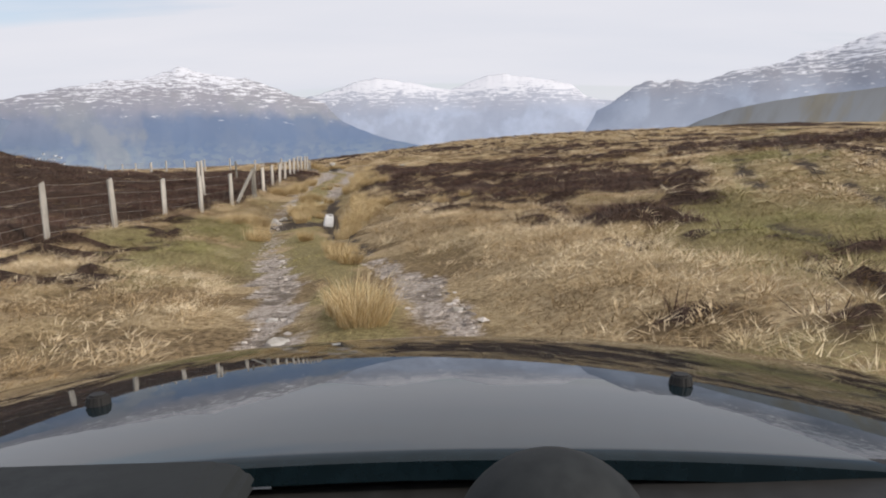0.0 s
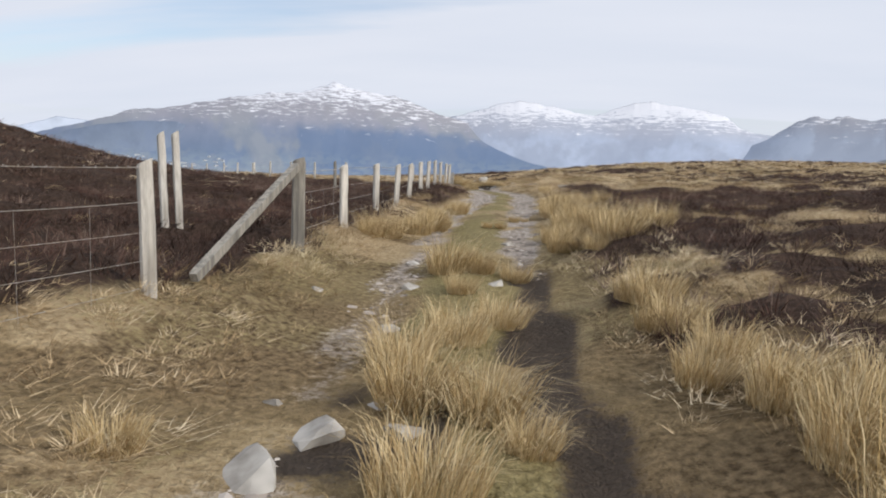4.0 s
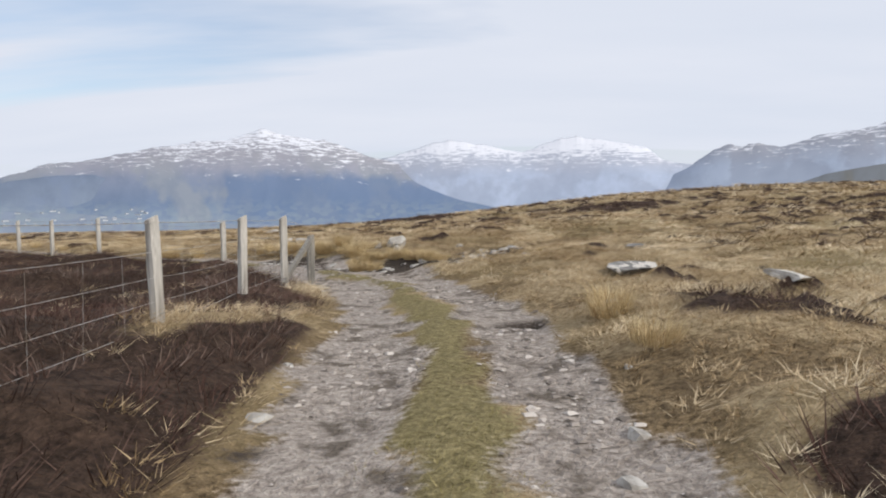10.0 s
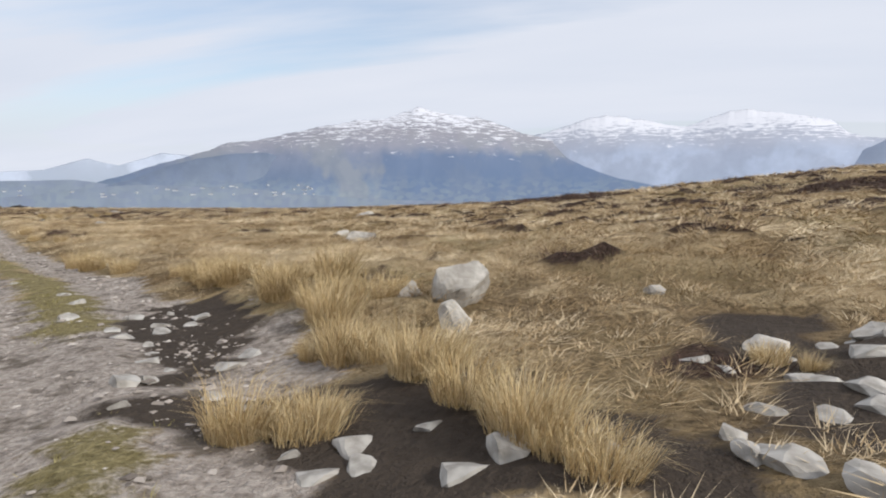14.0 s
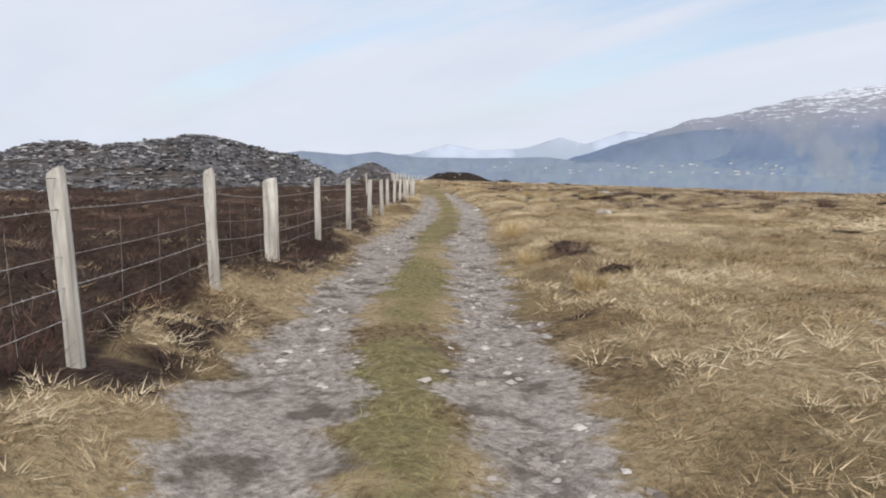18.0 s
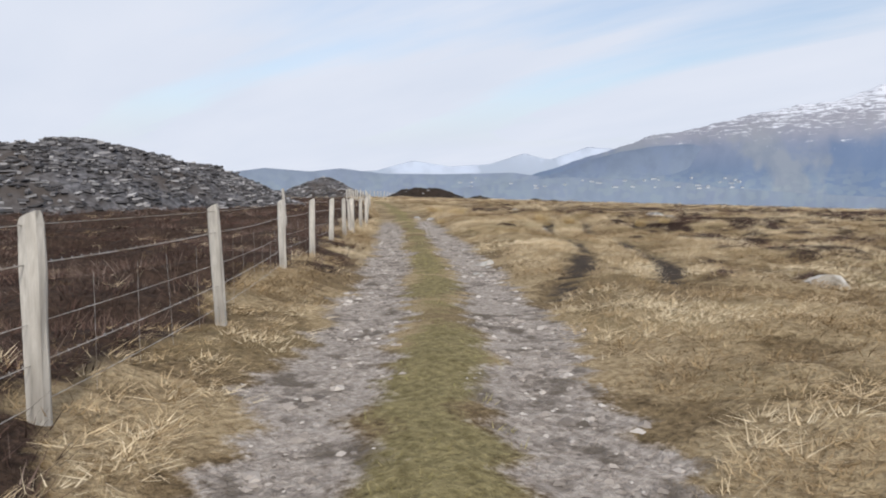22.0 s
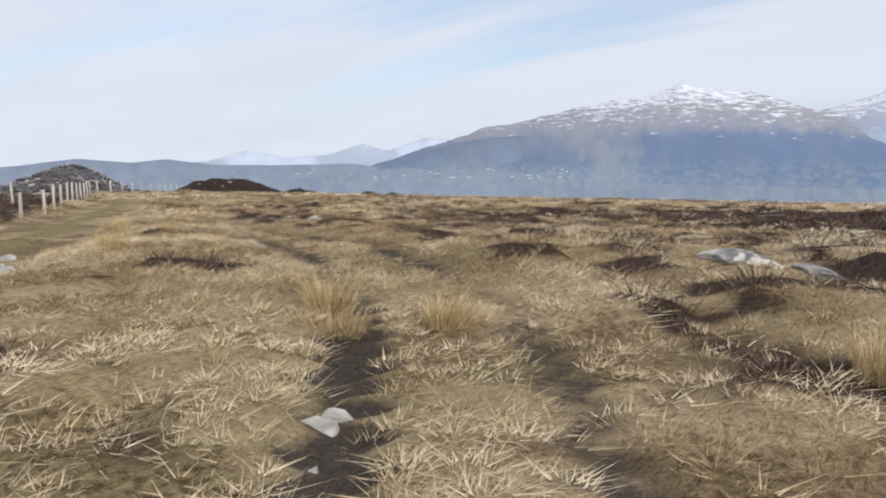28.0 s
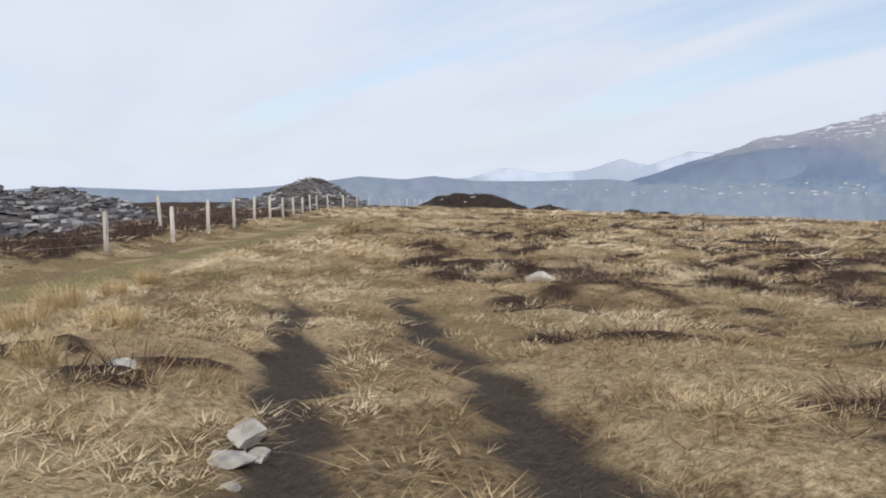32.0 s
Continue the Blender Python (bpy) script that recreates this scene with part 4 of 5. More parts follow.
def fence(label, posts, wires, stout=(), mesh_wire=True, group="fence posts"):
    """Posts at (x, y, height of the top), with strands between them; one fence, each post and each strand a part."""
    posts = [(Vector((x, y)), z_at(x, y), top) for x, y, top in posts]
    posts = [(p, z, z + 1.17 if top is None else top) for p, z, top in posts]
    root = new("wire_fence")
    root.location = (*posts[0][0], posts[0][1])
    org = Vector(root.location)
    for k, (p, z, top) in enumerate(posts):
        if any((p - Vector(c)).length < 0.6 for c in CORNERS):
            continue
        fat = k in stout
        ob = new("post", rng_f.choice(STOUT if fat else POSTS))
        ob.parent = root
        lean = (rng_f.uniform(-1.8, 1.8), rng_f.uniform(-1.8, 1.8), 32 + rng_f.uniform(-14, 14))
        ob.matrix_basis = pose(p[0] - org.x, p[1] - org.y, z - org.z, *lean) @ Matrix.Diagonal((1, 1, max(0.8, (top - z) / 1.22), 1))
        if fat:
            ob["label"] = "thick square straining post"
    for (p, _, z0), (q, _, z1) in zip(posts, posts[1:]):
        near = (p - Vector((-30, 60))).length < 62
        for drop, rad, barbed in wires:
            if not near and not barbed:
                continue
            part("barbed_wire" if barbed else "wire", wire_mesh((p[0] - org.x, p[1] - org.y, z0 - org.z - drop), (q[0] - org.x, q[1] - org.y, z1 - org.z - drop), rad, rng_f.uniform(0.0, 0.03), 0.11 if barbed and near else None), WIRE, root)
        if mesh_wire and near:
            bm = bmesh.new()
            n = int((q - p).length / 0.62)
            for j in range(1, n):
                c = p.lerp(q, j / n)
                o = Vector((c[0] - org.x, c[1] - org.y, z0 + (z1 - z0) * j / n - org.z - 1.17))
                s, w = Vector((0.0009, 0.0, 0)), Vector((0, 0.0009, 0))
                kx = rng_f.uniform(-0.02, 0.02)
                t = Vector((kx, kx, 0))
                v = [bm.verts.new(o + e + Vector((0, 0, zz)) + (t if zz > 0.4 else Vector())) for zz in (0.04, 0.80) for e in (s, w, -s - w)]
                for a in range(3):
                    bm.faces.new((v[a], v[(a + 1) % 3], v[3 + (a + 1) % 3], v[3 + a]))
            tagged(part("netting", bm, WIRE, root), kind="stuff")
    return tagged(root, label, "fence", group)


def row(line, step):
    return [(p[0], p[1], None) for p in stations(line, step)]


STRANDS = [(1.07, 0.003, False), (0.84, 0.003, False), (0.60, 0.003, False), (0.34, 0.0035, False), (0.05, 0.0042, True)]
STRANDS_C = [(1.02, 0.003, False), (0.80, 0.0035, True), (0.58, 0.003, False), (0.26, 0.0042, True), (0.05, 0.0035, False)]
fence("weathered wooden posts with barbed wire beside the grassy track",
      [(-7.58, 24.28, -1.13), (-7.77, 21.7, -1.08), (-7.98, 19.33, -1.02), (-8.19, 16.74, -0.86), (-8.42, 14.2, -0.78), (-8.7, 11.7, None), (-8.98, 9.2, None), (-9.3, 6.7, None)], STRANDS)
fence("weathered wooden posts with barbed wire and stock netting along the track",
      [(-7.72, 27.75, -1.22), (-8.02, 30.41, -1.20), (-8.34, 33.37, -1.21), (-8.68, 36.3, -1.22), (-8.97, 38.83, -1.21), (-9.31, 41.75, -1.18), (-9.62, 44.24, -1.13), (-9.95, 47.05, -1.11),
       (-10.3, 49.97, -1.19), (-10.67, 53.03, -1.26), (-11.02, 55.86, -1.33), (-11.36, 58.68, -1.6)], STRANDS)
fence("pale wooden posts with barbed wire behind the bend", row([(-11.36, 58.68), (-19.87, 63.79)], 3.32), STRANDS_C)
fence("long line of pale wooden posts with barbed wire beside track",
      [(-19.82, 63.76, -1.56), (-22.95, 65.87, -1.68), (-25.6, 67.65, -1.75), (-28.1, 69.3, -1.81), (-30.25, 70.76, -2.01), (-32.68, 72.57, -2.09), (-34.93, 74.33, -2.19), (-37.85, 76.43, -2.36), (-40.49, 78.31, -2.48),
       (-44.2, 80.6, -2.62), (-46.7, 82.35, -2.72), (-49.15, 84.07, -2.83), (-51.62, 85.8, -2.94), (-53.8, 87.25, -3.06), (-56.2, 89.0, -3.17), (-58.75, 90.75, -3.26)]
      + row([(-58.75, 90.75), (-77.7, 102.07)], 3.16)[1:-1] + [(-77.7, 102.07, -3.93), (-80.78, 104.0, -3.97)] + row([(-80.78, 104.0), (-111.7, 119.0), (-127, 132.5), (-155, 156)], 3.6)[1:], STRANDS_C, stout=(4, 13))


def prism(bm, pts, depth):
    """A board: outline pts in the plane x-z, given thickness along y."""
    a = [bm.verts.new((x, -depth / 2, z)) for x, z in pts]
    b = [bm.verts.new((x, depth / 2, z)) for x, z in pts]
    n = len(pts)
    bm.faces.new(a)
    bm.faces.new(b[::-1])
    for k in range(n):
        bm.faces.new((a[k], b[k], b[(k + 1) % n], a[(k + 1) % n]))


def bar(bm, a, b, w, h):
    """A squared timber from a to b with slightly uneven ends."""
    a, b = Vector(a), Vector(b)
    d = (b - a).normalized()
    s = d.cross(Vector((0, 0, 1)))
    s = s.normalized() if s.length > 1e-3 else Vector((1, 0, 0))
    u = s.cross(d)
    rings = []
    for t, k in ((0, 0.9), (0.03, 1), (0.5, 1.02), (0.97, 1), (1, 0.88)):
        c = a.lerp(b, t)
        rings.append([bm.verts.new(c + s * i * w / 2 * k + u * j * h / 2 * k) for i, j in ((-1, -1), (1, -1), (1, 1), (-1, 1))])
    for p, q in zip(rings, rings[1:]):
        for j in range(4):
            bm.faces.new((p[j], p[(j + 1) % 4], q[(j + 1) % 4], q[j]))
    bm.faces.new(rings[0][::-1])
    bm.faces.new(rings[-1])


def strainer(label, post_xy, foot_xy, height=1.25, mat=WOOD_GREY, top=0.92):
    """A straining post with a sloping strut."""
    z = z_at(*post_xy)
    root = new("straining_post")
    root.location = (*post_xy, z)
    p = new("post", post_mesh(0.17, height, 311 + int(abs(post_xy[1]))))
    p.data.materials.append(mat)
    p.parent = root
    dx, dy = foot_xy[0] - post_xy[0], foot_xy[1] - post_xy[1]
    bm = bmesh.new()
    bar(bm, (dx * 0.03, dy * 0.03, top * height), (dx, dy, z_at(*foot_xy) - z + 0.06), 0.09, 0.10)
    part("strut", bm, mat, root)
    return tagged(root, label, "fence post", "straining posts")


strainer("old grey straining post with a sloping wooden strut", (-7.72, 27.75), (-7.6, 25.0), 1.22)
strainer("grey corner post with a sloping strut where the fence turns", (-11.36, 58.68), (-10.98, 55.6), 1.1)

# lone posts
LONE = [((-10.12, 28.7), 1.45, "tall pale post standing in the heather"), ((-10.18, 28.42), 1.4, "second tall pale post close beside the first"), ((-56.1, 85.9), 1.53, "tall plank post standing behind the fence"),
        ((-84.7, 104.1), 1.27, "pale tall post behind the fence"), ((-133.5, 143.6), 1.5, "single post on the dark tip"), ((-13.6, 45.0), 1.35, "dark post standing in the heather")]
for (px, py), ph, lab in LONE:
    ob = new("fence_post", post_mesh(0.11, ph, int(abs(px * 31))))
    ob.data.materials.append(WOOD_GREY if "dark" in lab else WOOD)
    ob.location = (px, py, z_at(px, py))
    ob.rotation_euler = (radians(2), radians(-1.5), 0.4)
    tagged(ob, lab, "fence post", "lone posts")


# ---- boulders and stones ----
def boulder_mesh(seed, sx, sy, sz, cuts=9, sub=3):
    """A weathered block: a ball cut by random planes, then roughened."""
    r = random.Random(seed)
    bm = bmesh.new()
    bmesh.ops.create_icosphere(bm, subdivisions=sub, radius=1)
    planes = [(Vector((r.gauss(0, 1), r.gauss(0, 1), r.gauss(0, 0.8))).normalized(), r.uniform(0.38, 0.58)) for _ in range(cuts + 2)]
    for v in bm.verts:
        for nrm, d in planes:
            k = v.co.dot(nrm)
            if k > d:
                v.co -= nrm * (k - d) * 0.97
        v.co += v.co.normalized() * (0.05 * noise.noise(v.co * 3 + Vector((seed, 0, 0))) + 0.03 * noise.noise(v.co * 9 + Vector((0, seed, 0))))
        v.co = Vector((v.co.x * sx, v.co.y * sy, v.co.z * sz)) * 1.22
    me = bpy.data.meshes.new("boulder")
    bm.to_mesh(me)
    bm.free()
    me.materials.append(ROCK)
    return me


BOULDERS = [(-4.65, 55.85, 0.62, 0.42, 0.19, 10, "low grey boulder crusted with pale lichen in the grass"),
            (-10.28, 63.65, 0.36, 0.30, 0.33, 0, "pale angular boulder resting on smaller stones"), (-10.8, 63.85, 0.17, 0.15, 0.16, 30, "small rounded pale boulder beside a bigger one"),
            (-10.0, 62.95, 0.19, 0.17, 0.19, 60, "grey block propping up a boulder"), (-16.8, 75.1, 0.6, 0.4, 0.30, 20, "low grey boulder in tussock grass"), (-17.6, 75.6, 0.35, 0.3, 0.2, 70, "low grey stone in tussock grass"),
            (-51.9, 101.8, 0.55, 0.5, 0.13, 15, "flat lichen-covered boulder on the moor"), (-51.15, 101.6, 0.42, 0.4, 0.10, 80, "flat grey stone beside a flat boulder"),
            (-38.3, 86.8, 0.48, 0.36, 0.25, 40, "pale boulder half sunk in grass"), (-3.3, 62.5, 0.5, 0.4, 0.15, 0, "flat pale boulder sunk in the moor"), (-24.0, 90.6, 0.7, 0.5, 0.3, 0, "distant pale boulder on the moor"),
            (-67.7, 107.8, 0.26, 0.2, 0.13, 10, "pale stone in the moor grass"), (-2.2, 51.5, 0.5, 0.35, 0.10, 35, "low stone slab in dark heather"), (-3.0, 53.0, 0.35, 0.3, 0.09, 75, "pale stone among heather"), (-7.6, 62.8, 0.24, 0.18, 0.10, 15, "low grey boulder in rough grass"), (-8.4, 65.0, 0.14, 0.1, 0.1, 15, "small pale stone in rough grass")]
for k, (bx, by, sx, sy, sz, rot, lab) in enumerate(BOULDERS):
    ob = new("boulder", boulder_mesh(40 + k, sx, sy, sz, sub=4))
    if "flat" in lab or "slab" in lab:
        ob.data.materials[0] = ROCK_GREY
    if "lichen" in lab:
        ob.data.materials[0] = ROCK_CRUSTED
    ob.location = (bx, by, z_at(bx, by) + sz * (0.22 if k != 1 else 0.18))
    ob.rotation_euler = (radians(4 * (k % 3)), radians(-5 + 3 * (k % 4)), radians(rot))
    tagged(ob, lab, "boulder", "boulders")

SLABS = [boulder_mesh(90 + k, *s, cuts=7, sub=2) for k, s in enumerate(((0.17, 0.11, 0.055), (0.13, 0.10, 0.07), (0.22, 0.12, 0.05), (0.10, 0.09, 0.06)))]
for me in SLABS:
    me.name = "stone"
    me.materials[0] = STONE
SPOTS = [(-5.6, 22.2), (-5.45, 22.85), (-5.2, 23.4), (-5.9, 23.2), (-5.3, 21.6), (-4.9, 22.9), (-62.4, 101.9), (-62.7, 102.0), (-63.0, 102.05), (-63.4, 102.25), (-62.2, 101.7), (-63.7, 102.4), (-52.6, 95.3), (-51.4, 94.0), (-60.2, 102.65), (-60.6, 102.9), (-44.5, 85.24), (-44.1, 85.0), (-51.7, 94.3), (-52.2, 94.9), (-62.0, 101.75), (-63.2, 102.25), (-58.6, 101.75), (-59.6, 102.3), (-61.3, 103.2), (-62.2, 96.6), (-62.8, 96.3), (-63.5, 97.0), (-64.6, 97.4), (-61.6, 96.9), (-8.0, 60.1), (-7.3, 59.95), (-7.2, 60.1), (-7.9, 60.6), (-6.67, 63.2), (-6.75, 63.0), (-7.92, 62.1), (-8.05, 62.3), (-7.2, 61.3), (-7.05, 61.2), (-6.4, 60.5), (-4.7, 63.3), (-10.0, 60.9), (-10.3, 60.7), (-9.8, 60.6), (-13.6, 64.1), (-12.9, 62.5),
         (-13.2, 62.8), (-11.9, 62.6), (-19.4, 66.3), (-17.0, 65.2), (-17.6, 64.0), (-16.1, 64.6), (-15.2, 63.6), (-43.3, 84.1), (-43.0, 83.9), (-47.2, 87.3), (-64.6, 101.6), (-52.7, 95.5), (-28.9, 74.3), (-25.1, 71.7), (-23.2, 74.2), (-8.6, 48.2), (-5.7, 49.6), (-5.9, 48.0), (-6.1, 47.2), (-5.5, 52.3), (-8.9, 49.8),
         (-5.0, 27.6), (-6.0, 27.2), (-6.4, 29.0), (-6.9, 26.4), (-5.7, 25.3), (-5.2, 31.4), (-6.9, 37.4), (-5.3, 37.2), (-5.1, 38.9), (-1.6, 6.1), (-1.9, 7.2), (0.15, 6.9), (-57.9, 101.4), (-62.1, 102.0), (-58.5, 102.2), (-5.2, 55.2), (-4.4, 56.3)]
rs = random.Random(5)
for _k in range(46):
    _u = rs.uniform(0, 5.2)
    _p, _q = [((-7.6, 60.4), (-9.8, 60.8)), ((-9.8, 60.8), (-11.8, 61.4)), ((-11.8, 61.4), (-13.3, 63.2)), ((-13.3, 63.2), (-15.0, 64.5)), ((-6.7, 63.2), (-7.5, 61.0)), ((-6.7, 63.2), (-7.5, 61.0))][int(_u)]
    SPOTS.append((_p[0] + (_q[0] - _p[0]) * (_u % 1) + rs.uniform(-0.45, 0.45), _p[1] + (_q[1] - _p[1]) * (_u % 1) + rs.uniform(-0.4, 0.4)))
for k, (sx, sy) in enumerate(SPOTS):
    ob = new("stone", SLABS[k % 4])
    s = rs.uniform(0.75, 1.35) * (2.0 if k in (0, 16, 25, 28) else 1.45 if k in (1, 18, 20, 25, 34, 46, 48, 58) else 1)
    ob.matrix_basis = pose(sx, sy, z_at(sx, sy) - 0.012 * s, rs.uniform(-8, 8), rs.uniform(-8, 8), rs.uniform(0, 360)) @ Matrix.Diagonal((s, s, s, 1))
    tagged(ob, "pale flat stone lying on the rough ground", "stone", "loose stones")


def scatter_box(n, lo, hi, seed):
    g = np.random.default_rng(seed)
    return g, g.uniform(lo[0], hi[0], n), g.uniform(lo[1], hi[1], n)


def rubble():
    """Broken stone in the wheel ruts and at the bend."""
    g, x, y = scatter_box(900000, (-62, -1), (3, 98), 3)
    d = np.abs(along(TRACK, x, y))
    k = d < 3
    x, y = x[k], y[k]
    st, mud, d, e = ruts(x, y)
    bend = np.maximum(bell(x, y, -12.8, 62.4, 2.6, 1.3, -37), bell(x, y, -10.3, 59.6, 1.7, 0.9, -48))
    k = (g.uniform(size=len(x)) < 1.5 * np.maximum(st * smooth(fbm(x, y, 1.4, 3, 15), 0.30, 0.62), 0.12 * smooth(bend, 0.4, 0.9)))
    x, y = x[k][:26000], y[k][:26000]
    n = len(x)
    z = surface(x, y)
    s = 0.014 + 0.055 * g.uniform(size=n) ** 4.5
    unit = np.array([(1, 0.1, 0), (0.2, 1, 0.05), (-1, 0.2, 0), (-0.1, -1, 0), (0.35, 0.15, 0.36), (-0.4, -0.2, 0.30)])
    v = unit[None] * s[:, None, None] * g.uniform(0.7, 1.3, (n, 6, 3))
    a = g.uniform(0, 6.28, n)
    c, q = np.cos(a)[:, None], np.sin(a)[:, None]
    v = np.stack([v[..., 0] * c - v[..., 1] * q, v[..., 0] * q + v[..., 1] * c, v[..., 2]], -1) + np.stack([x, y, z], 1)[:, None]
    tri = np.array([(0, 1, 4), (1, 5, 4), (1, 2, 5), (2, 3, 5), (3, 4, 5), (3, 0, 4)])
    ob = np_mesh("rubble", v.reshape(-1, 3), tris=(tri[None] + 6 * np.arange(n)[:, None, None]).reshape(-1, 3), mat=RUBBLE, flat=True)
    return tagged(ob, "broken pale stone lying in the wheel ruts", "rubble", kind="stuff")


RUBBLE, _n, _l, _b = nodes_of("broken_stone", 0.9, 0, 0.25)
_g = _n.new("ShaderNodeNewGeometry")
_l.new(ramp(_n, _l, _g.outputs["Random Per Island"], [(0.0, (0.12, 0.10, 0.085)), (0.35, (0.27, 0.23, 0.195)), (0.75, (0.43, 0.375, 0.325)), (1.0, (0.60, 0.54, 0.48))]), _b.inputs["Base Color"])
rubble()


# ---- grass, rushes and heather ----
def blades(g, x, y, z, per, height, radius, width, lean=0.5, wind=(0.35, 0.1)):
    """Corners and faces of blades, per blades to each clump at x, y, z."""
    n = len(x) * per
    cx, cy, cz = np.repeat(x, per), np.repeat(y, per), np.repeat(z, per)
    hh = np.repeat(np.broadcast_to(height, len(x)), per) * g.uniform(0.55, 1.15, n)
    rr = np.repeat(np.broadcast_to(radius, len(x)), per) * np.sqrt(g.uniform(size=n))
    a = g.uniform(0, 2 * np.pi, n)
    ox, oy = rr * np.cos(a), rr * np.sin(a)
    b = a + g.normal(0, 0.7, n)
    k = lean * g.uniform(0.2, 1.2, n)
    dx, dy = np.cos(b) * k + wind[0] * g.uniform(0.3, 1.3, n), np.sin(b) * k + wind[1] * g.uniform(0.3, 1.3, n)
    t = g.uniform(0, 2 * np.pi, n)
    w = width * g.uniform(0.6, 1.3, n)
    wx, wy = np.cos(t) * w, np.sin(t) * w
    base = np.stack([cx + ox, cy + oy, cz - 0.02], 1)
    mid = base + np.stack([dx * hh * 0.35, dy * hh * 0.35, hh * 0.62], 1)
    tip = base + np.stack([dx * hh, dy * hh, hh * np.clip(1.05 - 0.35 * (dx**2 + dy**2), 0.35, 1.1)], 1)
    side = np.stack([wx, wy, 0 * wx], 1)
    co = np.stack([base - side, base + side, mid + side * 0.75, mid - side * 0.75, tip], 1).reshape(-1, 3)
    i = 5 * np.arange(n)[:, None]
    return co, i + np.array([[0, 1, 2, 3]]), i + np.array([[3, 2, 4]])


def spikes(g, x, y, z, per, height, radius, width, lean=0.9, wind=(0.3, 0.1)):
    """Single pointed blades that fan out of each clump."""
    n = len(x) * per
    cx, cy, cz = np.repeat(x, per), np.repeat(y, per), np.repeat(z, per)
    hh = np.repeat(np.broadcast_to(height, len(x)), per) * g.uniform(0.5, 1.2, n)
    q = np.sqrt(g.uniform(size=n))
    rr = np.repeat(np.broadcast_to(radius, len(x)), per) * q
    a = g.uniform(0, 2 * np.pi, n)
    k = lean * (0.25 + 0.9 * q)
    dx, dy = np.cos(a) * k + wind[0] * g.uniform(0.2, 1.4, n) + g.normal(0, 0.15, n), np.sin(a) * k + wind[1] * g.uniform(0.2, 1.4, n) + g.normal(0, 0.15, n)
    up = hh * np.clip(1.1 - 0.5 * q * lean, 0.3, 1.1)
    t = g.uniform(0, 2 * np.pi, n)
    w = width * g.uniform(0.6, 1.4, n)
    base = np.stack([cx + rr * np.cos(a), cy + rr * np.sin(a), cz - 0.02], 1)
    side = np.stack([np.cos(t) * w, np.sin(t) * w, 0 * w], 1)
    tip = base + np.stack([dx * hh, dy * hh, up], 1)
    return np.stack([base - side, base + side, tip], 1).reshape(-1, 3), None, np.arange(3 * n).reshape(-1, 3)


def thatch(g, x, y, z, per, height, radius, width, lean=1.0, wind=(0.3, 0.1)):
    """Grass tufts: blades that lie like hair over a low cushion and stick out at its rim."""
    m = len(x)
    h, r = np.broadcast_to(height, m)[:, None], np.broadcast_to(radius, m)[:, None]
    q = np.sqrt(g.uniform(0.0, 1.0, (m, per)))
    b = g.uniform(0, 2 * np.pi, (m, per))
    ln = r * g.uniform(0.5, 1.4, (m, per)) * lean
    sway = g.uniform(0.2, 1.3, (m, 1))
    ox, oy = np.cos(b) + sway * wind[0] + g.normal(0, 0.45, (m, per)), np.sin(b) + sway * wind[1] + g.normal(0, 0.45, (m, per))
    bx, by = x[:, None] + q * r * np.cos(b), y[:, None] + q * r * np.sin(b)
    bz = z[:, None] + h * (1 - q**2) - 0.025
    t = b + np.pi / 2 + g.normal(0, 0.5, (m, per))
    w = width * g.uniform(0.5, 1.5, (m, per))
    side = np.stack([np.cos(t) * w, np.sin(t) * w, g.normal(0, 0.3, (m, per)) * w], -1)
    base = np.stack([bx, by, bz], -1)
    tip = base + np.stack([ox * ln, oy * ln, h * g.uniform(-0.15, 0.75, (m, per)) * (1.1 - 0.5 * q) + 0.035], -1)
    co = np.stack([base - side, base + side, tip], 2).reshape(-1, 3)
    return co, None, np.arange(3 * m * per).reshape(-1, 3)


def carpet(name, label, cat, count, lo, hi, seed, keep, per, height, radius, width, mat, lean=0.5, wind=(0.35, 0.1), most=10**7, shape=None):
    """Clumps strewn over a box where keep() allows them."""
    g, x, y = scatter_box(count, lo, hi, seed)
    f = sample(x, y)
    k = np.nonzero(g.uniform(size=len(x)) < keep(*f))[0][:most]
    x, y, z, green = x[k], y[k], f[0][k], f[3][k]
    h = height * (0.6 + 0.8 * fbm(x, y, 2.0, 2, seed)) * g.uniform(0.7, 1.3, len(x))
    co, q, t = (shape or spikes)(g, x, y, z, per, h, radius * g.uniform(0.7, 1.3, len(x)), width, lean, wind)
    ob = np_mesh(name, co, quads=q, tris=t, mat=mat)
    tone = np.clip(0.46 + 0.75 * (g.uniform(size=len(x)) - 0.5) + 0.8 * (smooth(fbm(x, y, 1.5, 3, seed + 2), 0.25, 0.75) - 0.5), 0, 1)
    each = len(co) // len(x)
    vec = np.stack([tone, smooth(green + 0.5 * (fbm(x, y, 0.8, 2, 77) - 0.5), 0.3, 0.8), 0 * tone], 1)
    ob.data.attributes.new("tone", "FLOAT_VECTOR", "POINT").data.foreach_set("vector", np.repeat(vec, each, 0).astype(np.float32).ravel())
    return tagged(ob, label, cat, kind="stuff")


def on_grass(z, bare, heather, green, r, d, tuft):
    return (1 - smooth(bare, 0.2, 0.6)) * (1 - 0.97 * smooth(heather, 0.25, 0.85)) * smooth(d, 1.3, 1.75) * (0.5 + 0.5 * tuft)


def keep_near(*f):
    return (1 - smooth(f[4], 8, 11)) * on_grass(*f)


def keep_mid(*f):
    return smooth(f[4], 7, 10) * (1 - smooth(f[4], 30, 42)) * on_grass(*f)


